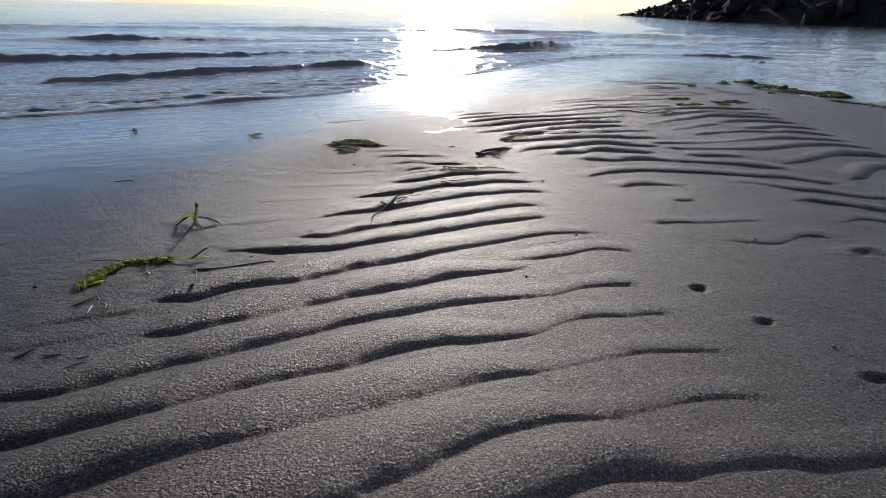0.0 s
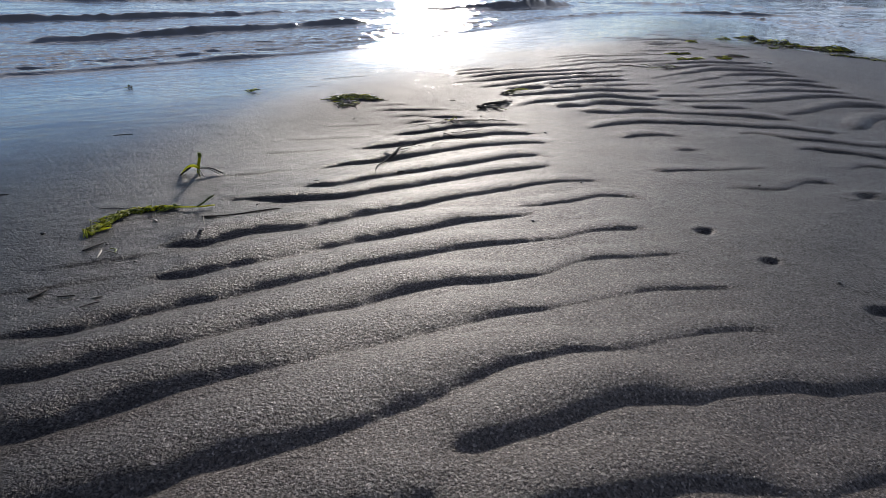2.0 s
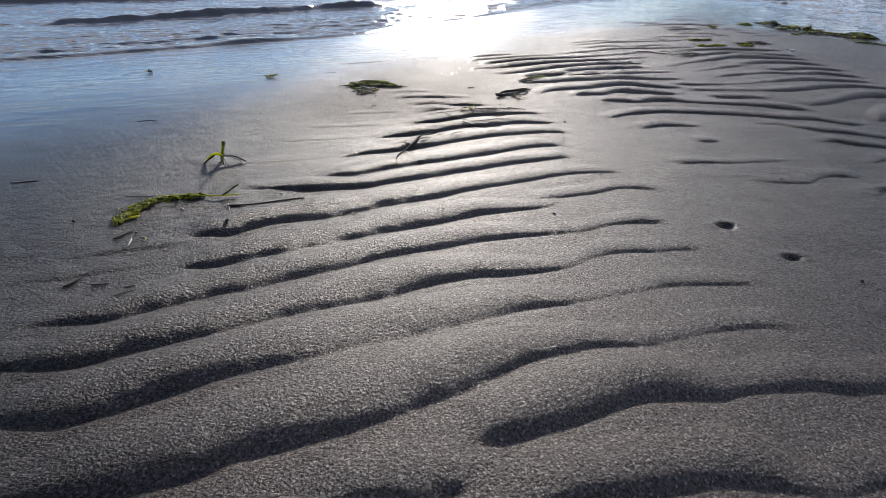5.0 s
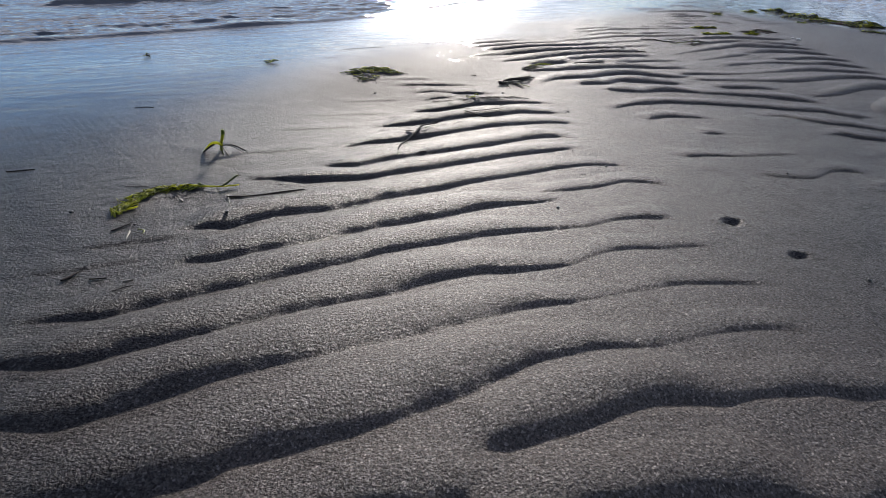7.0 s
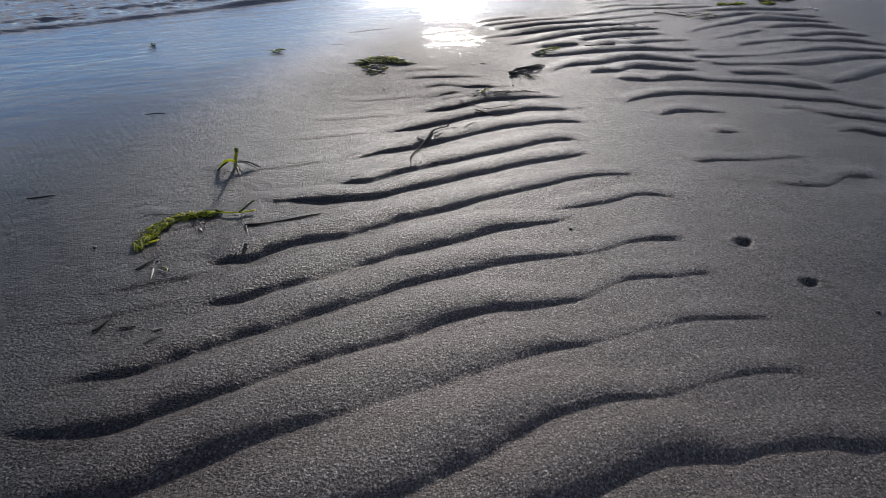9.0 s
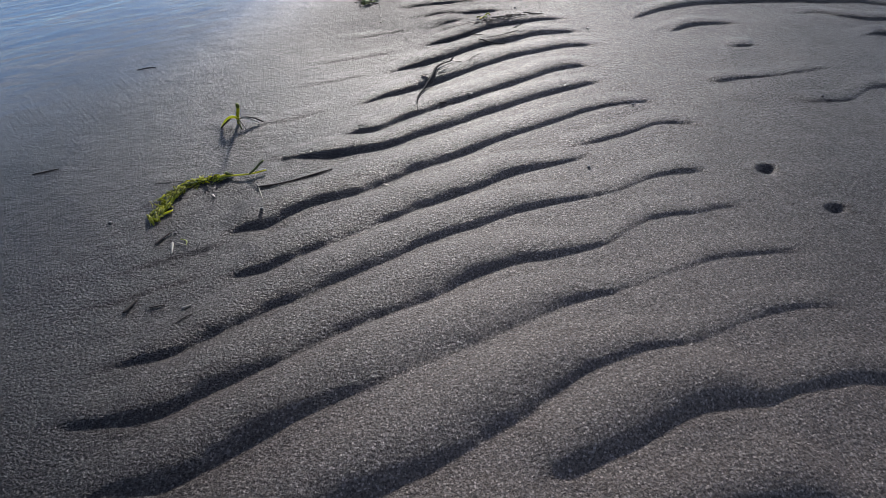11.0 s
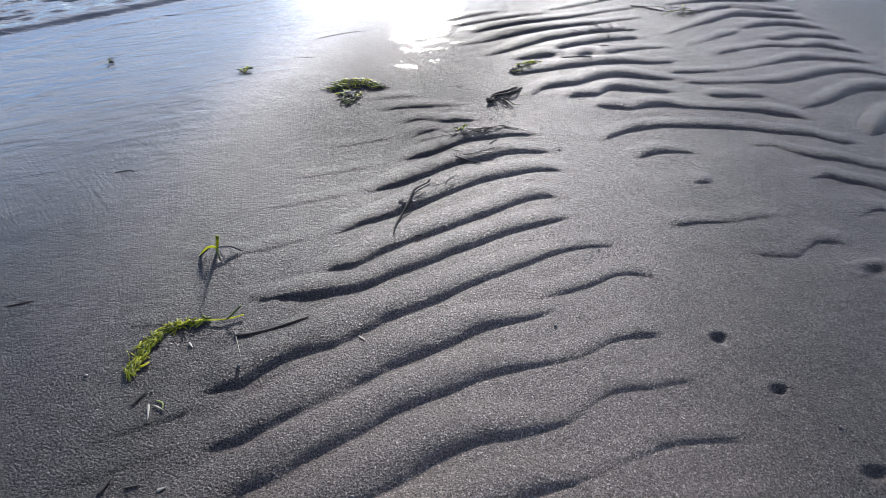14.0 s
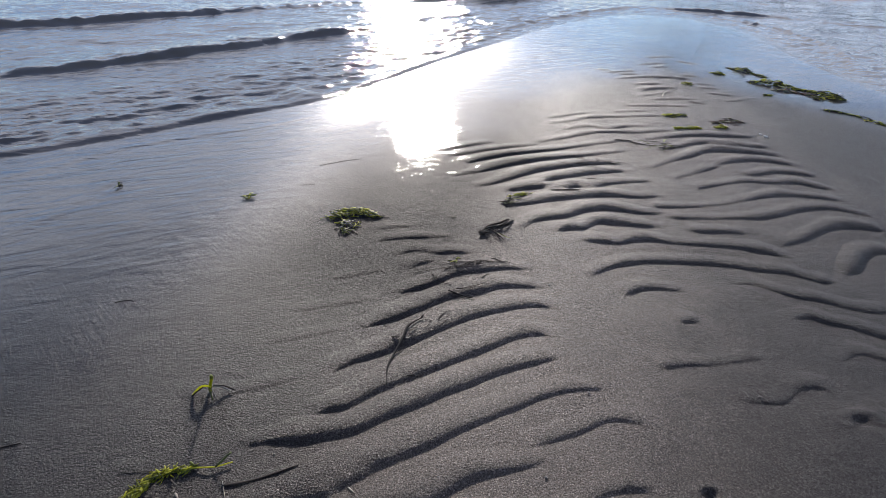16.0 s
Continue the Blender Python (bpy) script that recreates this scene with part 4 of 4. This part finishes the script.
for k in range(8):
    a, px, py = r.uniform(-0.3, 1.2), 0.113 + r.uniform(-0.012, 0.03), 1.85 + r.uniform(-0.02, 0.02)
    part("twig", strip([on_sand(heap, px, py, 0.003), on_sand(heap, px + 0.016 * math.cos(a), py - 0.022, 0.004), on_sand(heap, px + 0.03 * math.cos(a), py - 0.05 * r.uniform(0.5, 1), 0.001)], 0.0022, 0.0006, 0.3), r.choice([BROWN, BROWN, OLIVE]), heap)
matted(heap, [(0.10, 1.84, 0.012, 0.016, 0.8, 12)], [BROWN], 4, 0.0035, 0.022, 0.006)
gold = thing("seaweed_clump", 0.235, 2.085, "yellow-green weed strand over dark stalks on sand", "seaweed")
matted(gold, [(0.25, 2.083, 0.045, 0.010, 0.4, 46)], [GREEN, GREEN, OLIVE], 7, 0.0042, 0.022, 0.007)
matted(gold, [(0.20, 2.03, 0.026, 0.018, 0.3, 22), (0.218, 2.045, 0.02, 0.01, 0.2, 10)], [BROWN, BROWN, OLIVE], 8, 0.003, 0.026, 0.004)
weed_heap("seaweed_tuft", -0.575, 2.06, 0.02, 0.013, 0.0, 14, [GREEN, OLIVE], "small green weed tuft on the wet film", 4, 0.006, 0.012, 0.022)
weed_heap("seaweed_tuft", -0.98, 2.15, 0.016, 0.01, 0.0, 8, [OLIVE, BROWN], "small dark weed scrap on the wet film", 5, 0.006, 0.01, 0.02)
drift("seaweed_clump", [(1.036, 2.884), (1.09, 2.892), (1.146, 2.894)], 0.02, 60, [GREEN, GREEN, OLIVE, BROWN], "flat green seaweed scatter on rippled sand", 6, 0.006, 0.010, 0.03)
drift("seaweed_clump", [(1.011, 2.710), (1.07, 2.716), (1.127, 2.720)], 0.014, 60, [GREEN, GREEN, GREEN, OLIVE], "bright green seaweed strand on rippled sand", 7, 0.006, 0.010, 0.028)
drift("seaweed_clump", [(1.196, 2.727), (1.222, 2.730), (1.25, 2.735)], 0.016, 34, [GREEN, GREEN, OLIVE], "small bright green seaweed clump on rippled sand", 17, 0.006, 0.012, 0.026)
drift("seaweed_clump", [(1.206, 2.79), (1.28, 2.815), (1.36, 2.822)], 0.04, 80, [OLIVE, BROWN, BROWN, RUST], "brown and olive wrack scatter on rippled sand", 8, 0.0045, 0.008, 0.032)
weed_heap("seaweed_tuft", 1.39, 3.476, 0.022, 0.02, 0, 26, [GREEN, GREEN, OLIVE], "small bright green weed tuft on sand", 9, 0.008, 0.014, 0.024)
drift("seaweed_tuft", [(1.690, 3.80), (1.72, 3.787), (1.76, 3.772)], 0.022, 40, [GREEN, GREEN, OLIVE], "small green weed patch on sand", 10, 0.008, 0.016, 0.03)
drift("wrack_line", [(1.871, 3.965), (1.943, 3.885), (2.005, 3.762)], 0.035, 110, [OLIVE, OLIVE, GREEN, BROWN], "dark olive seaweed drift on sand", 11, 0.009, 0.02, 0.04)
drift("wrack_line", [(1.815, 3.610), (1.90, 3.60), (1.965, 3.572), (2.05, 3.50), (2.12, 3.42), (2.18, 3.34)], 0.05, 260, [GREEN, GREEN, OLIVE, OLIVE, BROWN], "long thick green seaweed drift on sand", 12, 0.009, 0.03, 0.042)
drift("wrack_line", [(1.87, 3.47), (1.98, 3.44), (2.06, 3.37)], 0.03, 70, [RUST, BROWN, RUST, OLIVE], "rusty dead seaweed fringe on sand", 18, 0.008, 0.012, 0.04)
drift("wrack_line", [(2.02, 3.33), (2.09, 3.36), (2.17, 3.31)], 0.05, 90, [GREEN, OLIVE, OLIVE, BROWN], "olive seaweed drift beside the water", 13, 0.008, 0.02, 0.04)
drift("seaweed_tuft", [(1.751, 3.346), (1.775, 3.342), (1.80, 3.336)], 0.014, 26, [GREEN, OLIVE], "small green weed scrap on sand", 19, 0.007, 0.01, 0.026)
drift("wrack_line", [(1.93, 3.10), (1.99, 3.075), (2.03, 3.03), (2.06, 2.95), (2.08, 2.88)], 0.03, 100, [OLIVE, OLIVE, GREEN, BROWN], "thin olive seaweed drift on smooth sand", 14, 0.007, 0.012, 0.035)
drift("seaweed_tuft", [(2.06, 2.92), (2.10, 2.895), (2.14, 2.88)], 0.02, 36, [GREEN, OLIVE], "small olive weed scrap on smooth sand", 15, 0.007, 0.012, 0.03)
stick(1.149, 3.205, 1.279, 3.343, 0.006, STRAW, "pale bent straw stalk on sand", 0.004, 0.1, "straw_stalk")

# the little upright shoot with its two bent blades
shoot = thing("seaweed_shoot", -0.472, 1.222, "bright green weed shoot standing out of wet sand", "seaweed")
part("stem", strip([(0, 0, -0.006), (0.001, 0, 0.010), (0.004, 0.001, 0.022), (0.007, 0.0, 0.031)], 0.0058, 0.0014, 0.2, 0.95, 0.0, (1, 0, 0)), GREEN, shoot)
part("bud", strip([(0.005, 0.0, 0.030), (0.0075, -0.001, 0.034), (0.0065, -0.002, 0.038)], 0.0075, 0.0022, 0.3, 0.8, 0.0, (1, 0, 0)), OLIVE, shoot, "dark olive bud")
part("blade", strip([(0.003, -0.001, 0.010), (-0.006, -0.001, 0.014), (-0.016, -0.003, 0.012), (-0.024, -0.006, 0.004), (-0.030, -0.009, -0.003)], 0.0058, 0.0012, 0.3, 0.5, 0.0, (0.2, 0, 1)), GREEN, shoot)
part("blade", strip([(-0.010, -0.003, 0.012), (-0.020, -0.007, 0.006), (-0.030, -0.011, -0.002)], 0.0040, 0.001, 0.3, 0.5, 0.0, (0.2, 0, 1)), BROWN, shoot)
part("blade", strip([(0.0, -0.002, 0.008), (0.004, -0.010, 0.007), (0.010, -0.022, 0.0)], 0.0042, 0.001, 0.3, 0.5, 0.0, (0.2, 0, 1)), OLIVE, shoot)
part("root", strip([(0.002, 0, 0.007), (0.008, -0.008, 0.006), (0.018, -0.024, 0.0)], 0.0026, 0.0008, 0.4, 0.5, 0.6), STRAW, shoot)
part("root", strip([(0.003, 0.001, 0.009), (0.014, 0.004, 0.008), (0.024, 0.004, 0.004), (0.036, 0.0, -0.001)], 0.0032, 0.001, 0.4, 0.4, 0.4), STRAW, shoot)
part("root", strip([(0.006, 0.003, 0.010), (0.022, 0.007, 0.007), (0.042, 0.003, -0.001)], 0.003, 0.001, 0.4, 0.4, 0.4), BROWN, shoot)

# the long green strand and its stalk
strand = thing("seaweed_strand", -0.49, 1.035, "translucent yellow-green seaweed strand lying on sand", "seaweed")
spine = curve([(-0.537, 0.950), (-0.532, 0.972), (-0.528, 0.996), (-0.520, 1.022), (-0.504, 1.039), (-0.482, 1.047), (-0.455, 1.052)], 0.002)
r = random.Random(21)
for k in range(260):
    i = int((len(spine) - 1) * r.random())
    q, d = spine[i], spine[min(i + 1, len(spine) - 1)] - spine[max(i - 1, 0)]
    a = math.atan2(d[1], d[0]) + r.gauss(0, 0.7)
    fat = 0.0055 if 0.08 < i / len(spine) < 0.85 else 0.003
    px, py = q[0] + r.gauss(0, fat), q[1] + r.gauss(0, fat)
    e = 0.0075 * r.uniform(0.5, 1.5)
    top = r.uniform(0.0005, 0.0055)
    part("frond", strip([on_sand(strand, px - e * math.cos(a), py - e * math.sin(a), 0.0008), on_sand(strand, px, py, top), on_sand(strand, px + e * math.cos(a + 0.3), py + e * math.sin(a + 0.3), 0.001 + 0.4 * top)], 0.0030 * r.uniform(0.4, 1.5), 0.0003, r.uniform(-2, 2), 0.6, r.uniform(-0.7, 1.1)), r.choice([GREEN, GREEN, GREEN, OLIVE]), strand)
part("stalk", strip([on_sand(strand, -0.470, 1.050, 0.003), on_sand(strand, -0.445, 1.052, 0.004), on_sand(strand, -0.422, 1.053, 0.004), on_sand(strand, -0.398, 1.062, 0.004)], 0.0035, 0.0009, 0.3), GREEN, strand)
part("stalk", strip([on_sand(strand, -0.422, 1.053, 0.004), on_sand(strand, -0.412, 1.060, 0.010), on_sand(strand, -0.405, 1.066, 0.015), on_sand(strand, -0.400, 1.070, 0.017)], 0.0058, 0.0012, 0.3, 0.8), OLIVE, strand)

stick(-0.565, 1.043, -0.49, 1.052, 0.0016, BROWN, "thin dark weed thread on sand", name="weed_thread")
stick(-0.404, 1.019, -0.296, 1.055, 0.006, BROWN, "dark flattened eelgrass blade on a sand ripple", 0.002, -0.05, "eelgrass_blade")
stick(-0.406, 1.028, -0.385, 0.970, 0.0016, STRAW, "pale straw stalk stuck in sand", 0.002, 0, "straw_stalk")
blade = thing("eelgrass_blade", -0.156, 1.282, "long curved dark eelgrass blade arching over sand ripples", "driftweed")
part("blade", strip([on_sand(blade, -0.159, 1.243, 0.0012), on_sand(blade, -0.157, 1.289, 0.0020), on_sand(blade, -0.144, 1.334, 0.0030), on_sand(blade, -0.128, 1.373, 0.0030), on_sand(blade, -0.116, 1.413, 0.0035), on_sand(blade, -0.101, 1.434, 0.0035), on_sand(blade, -0.082, 1.452, 0.0030)][::-1], 0.0058, 0.0009, 0.4, 0.35), BROWN, blade)
part("tip", strip([on_sand(blade, -0.086, 1.449, 0.0030), on_sand(blade, -0.080, 1.456, 0.0080)], 0.005, 0.0012, 0.3, 0.8), BROWN, blade)
part("tip", strip([on_sand(blade, -0.077, 1.444, 0.0020), on_sand(blade, -0.063, 1.441, 0.0010)], 0.0025, 0.0005, 0.3), BROWN, blade)
part("side_shoot", strip([on_sand(blade, -0.113, 1.399, 0.0020), on_sand(blade, -0.104, 1.408, 0.0020), on_sand(blade, -0.094, 1.415, 0.0010)], 0.0028, 0.0005, 0.3), BROWN, blade)
stick(-0.041, 1.427, -0.030, 1.445, 0.0026, BROWN, "short dark weed scrap on a ripple", 0.002, 0.1, "weed_scrap")
stick(-0.048, 1.445, -0.021, 1.478, 0.003, BROWN, "short dark weed scrap on a ripple", 0.002, 0.12, "weed_scrap")
stick(-0.119, 1.268, -0.106, 1.271, 0.006, BROWN, "short dark weed scrap in a trough", 0.002, 0, "weed_scrap")
stick(-0.149, 1.381, -0.133, 1.381, 0.004, BROWN, "short dark weed scrap on sand", 0.003, 0, "weed_scrap")
stick(-0.517, 0.893, -0.503, 0.918, 0.005, BROWN, "short dark eelgrass scrap on sand", 0.003, 0.05, "weed_scrap")
stick(-0.495, 0.895, -0.488, 0.868, 0.0038, STRAW, "pale straw stalk on sand", 0.003, 0.02, "straw_stalk")
stick(-0.488, 0.892, -0.470, 0.882, 0.003, STRAW, "pale straw stalk on sand", 0.003, 0.02, "straw_stalk")
stick(-0.486, 0.900, -0.474, 0.884, 0.0032, OLIVE, "olive weed scrap on sand", 0.003, 0.25, "weed_scrap")
stick(-0.470, 1.008, -0.462, 0.998, 0.005, STRAW, "small pale shell chip on sand", 0.002, 0, "shell_chip")
stick(-0.216, 1.018, -0.206, 1.004, 0.0035, STRAW, "small pale straw bit on a sand ripple", 0.003, 0, "straw_stalk")
stick(-0.515, 0.765, -0.507, 0.787, 0.006, BROWN, "short dark eelgrass scrap on sand", 0.003, 0, "weed_scrap")
stick(-0.488, 0.772, -0.470, 0.775, 0.004, BROWN, "short dark weed scrap on sand", 0.002, 0, "weed_scrap")
stick(-0.447, 0.765, -0.437, 0.769, 0.006, STRAW, "small pale shell chip on sand", 0.003, 0, "shell_chip")
stick(-0.444, 0.735, -0.430, 0.750, 0.003, BROWN, "short dark weed scrap on sand", 0.002, 0.1, "weed_scrap")
stick(-0.775, 1.100, -0.735, 1.110, 0.003, BROWN, "thin dark weed thread on wet sand", name="weed_thread")
stick(-0.745, 1.509, -0.705, 1.512, 0.003, BROWN, "thin dark weed thread on wet sand", bow=0.15, name="weed_thread")
stick(-0.425, 2.155, -0.39, 2.16, 0.0022, BROWN, "thin dark weed thread on wet sand", name="weed_thread")
stick(-0.39, 2.326, -0.257, 2.391, 0.0026, BROWN, "thin dark weed thread on the wet film", bow=0.04, name="weed_thread")
stick(0.356, 2.118, 0.445, 2.109, 0.008, BROWN, "dark flat stalk across two ripples", 0.005, 0)
stick(0.500, 2.215, 0.525, 2.205, 0.005, BROWN, "short dark stalk on sand", 0.004)
stick(0.545, 2.200, 0.560, 2.222, 0.004, BROWN, "short dark stalk on sand", 0.004)
stick(0.620, 2.35, 0.66, 2.357, 0.007, BROWN, "short dark stalk on sand", 0.004)
stick(0.715, 2.585, 0.77, 2.57, 0.008, BROWN, "dark stalk on a sand ripple", 0.004)
stick(0.765, 2.56, 0.815, 2.525, 0.007, BROWN, "dark stalk on a sand ripple", 0.004)
weed_heap("twig_heap", 0.54, 2.34, 0.07, 0.03, 0.2, 18, [BROWN], "sparse dark twigs on a sand ripple", 31, 0.003, 0.01, 0.05)
weed_heap("twig_heap", 0.86, 2.51, 0.08, 0.04, 0.3, 22, [BROWN, BROWN, OLIVE], "sparse dark twigs on a sand ripple", 32, 0.004, 0.01, 0.05)
stick(-0.092, 1.639, 0.019, 1.667, 0.0028, BROWN, "long thin dark stalk along a ripple", 0.003, 0.03)
stick(-0.054, 1.632, -0.006, 1.582, 0.0032, BROWN, "bent thin dark stalk across a ripple", 0.003, -0.08)
stick(-0.018, 1.559, 0.038, 1.535, 0.006, BROWN, "short dark stalk on a ripple", 0.004, 0.03)
stick(0.002, 1.566, 0.076, 1.592, 0.004, BROWN, "thin dark stalk along a ripple", 0.005, -0.04)
stick(0.07, 1.614, 0.089, 1.636, 0.005, BROWN, "short dark stalk on sand", 0.003, 0.1)
stick(-0.03, 1.672, 0.05, 1.690, 0.0024, BROWN, "thin dark stalk along a ripple", 0.003, 0.08)
stick(0.03, 1.668, 0.115, 1.692, 0.0024, BROWN, "thin dark stalk along a ripple", 0.003, -0.05)
stick(0.0, 1.65, 0.03, 1.712, 0.002, BROWN, "thin dark stalk along a ripple", 0.003, 0.1)
stick(0.115, 1.69, 0.15, 1.683, 0.004, BROWN, "short dark stalk on sand", 0.003, 0.1)
bits = thing("weed_scatter", 0.05, 1.68, "sparse dark weed crumbs along a ripple", "driftweed")
matted(bits, [(0.05, 1.682, 0.08, 0.012, 0.25, 22)], [BROWN], 6, 0.0035, 0.018, 0.002)
weed_heap("seaweed_tuft", 0.01, 1.695, 0.007, 0.005, 0, 8, [GREEN, OLIVE], "tiny olive weed bud on sand", 35, 0.007, 0.012, 0.014)
stick(0.02, 1.935, 0.036, 1.932, 0.005, BROWN, "short dark weed scrap on sand", 0.003, 0, "weed_scrap")
stick(-0.102, 1.268, -0.088, 1.274, 0.0035, BROWN, "short dark weed scrap in a trough", 0.003, 0, "weed_scrap")
stick(-0.262, 1.19, -0.254, 1.191, 0.003, BROWN, "short dark weed scrap on sand", 0.003, 0, "weed_scrap")


def pebble(x, y, size, mat, label, name, seed, flat=0.5):
    r = random.Random(seed)
    ob = thing(name, x, y, label, name.replace("_", " "))
    bm = bmesh.new()
    bmesh.ops.create_icosphere(bm, subdivisions=2, radius=size / 2)
    for v in bm.verts:
        v.co = v.co * (1 + 0.25 * noise.noise(v.co * (2.2 / size) + Vector((seed, 0, 0))))
        v.co.z *= flat
    me_ob = part("stone", bm, mat, ob)
    me_ob.location.z = size * flat * 0.3
    return ob


pebble(1.353, 2.632, 0.018, SHELL, "small white broken shell on smooth sand", "shell", 1, 0.4)
pebble(1.345, 2.66, 0.012, SHELL, "small white broken shell on smooth sand", "shell", 2, 0.4)
pebble(2.2, 3.40, 0.04, SHELL, "pale shell among seaweed", "shell", 3, 0.5)
r = random.Random(77)
for k in range(34):
    u, v = r.gauss(0, 1), r.gauss(0, 1)
    px, py = (0.12 + 0.22 * u, 1.6 + 0.35 * v) if k < 26 else (-0.45 + 0.15 * u, 0.95 + 0.2 * v)
    pebble(px, py, r.uniform(0.0025, 0.006), PEBBLE, "tiny dark pebble on wet sand", "pebble", 100 + k, 0.6)

# ---- the far breakwater of dark boulders ----
water_wall = tagged(new("breakwater"), "dark boulder breakwater standing in the sea", "breakwater")
water_wall.location = (26, 40, SEA)
ridge = curve([(40, 30), (30, 31), (26, 34), (24, 40), (25, 50), (28.6, 70), (34.5, 105), (37.2, 124)], 1.0)
core = bmesh.new()
rows = []
for k in range(0, len(ridge), 2):
    d = ridge[min(k + 2, len(ridge) - 1)] - ridge[max(k - 2, 0)]
    d = d / np.hypot(*d)
    nx, ny = d[1], -d[0]
    size = 1 if k < len(ridge) - 70 else max(0.04, (len(ridge) - k) / 70)
    rows.append([core.verts.new((ridge[k][0] + nx * s * size - 26, ridge[k][1] + ny * s * size - 40, z * size - 0.5)) for s, z in ((-3.2, 0.0), (-1.0, 2.3), (1.4, 2.5), (4.5, 2.2), (8.0, 0.0))])
for a, b in zip(rows, rows[1:]):
    for k in range(4):
        core.faces.new((a[k], a[k + 1], b[k + 1], b[k]))
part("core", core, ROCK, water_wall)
shapes = []
for k in range(7):
    bm = bmesh.new()
    bmesh.ops.create_cube(bm, size=1.0)
    bmesh.ops.subdivide_edges(bm, edges=bm.edges[:], cuts=2, use_grid_fill=True)
    for v in bm.verts:
        q = noise.noise_vector(v.co * 1.6 + Vector((k * 7.1, 3, 0)))
        v.co = v.co.lerp(v.co.normalized() * 0.62, 0.45) + q * 0.22
        v.co.z *= 0.7
    me = bpy.data.meshes.new("boulder")
    bm.to_mesh(me)
    bm.free()
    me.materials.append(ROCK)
    shapes.append(me)
r = random.Random(5)
for k in range(290):
    i = int(r.random() ** 1.0 * (len(ridge) - 3)) + 1
    d = ridge[i + 1] - ridge[i - 1]
    d = d / np.hypot(*d)
    nx, ny = d[1], -d[0]
    size = 1 if i < len(ridge) - 70 else max(0.08, (len(ridge) - i) / 70)
    u = r.random()
    s, z = (-3.6 + 2.8 * u, 0.1 + 2.5 * u) if r.random() < 0.75 else (-0.8 + 3 * u, 2.6 + 0.3 * u)
    ob = new("boulder", r.choice(shapes))
    ob.parent = water_wall
    ob.location = (ridge[i][0] + nx * s * size - 26, ridge[i][1] + ny * s * size - 40, z * size - 0.3)
    ob.rotation_euler = (r.uniform(0, 6), r.uniform(0, 6), r.uniform(0, 6))
    q = r.uniform(0.5, 1.0) * max(0.3, size)
    ob.scale = (q, q, q)
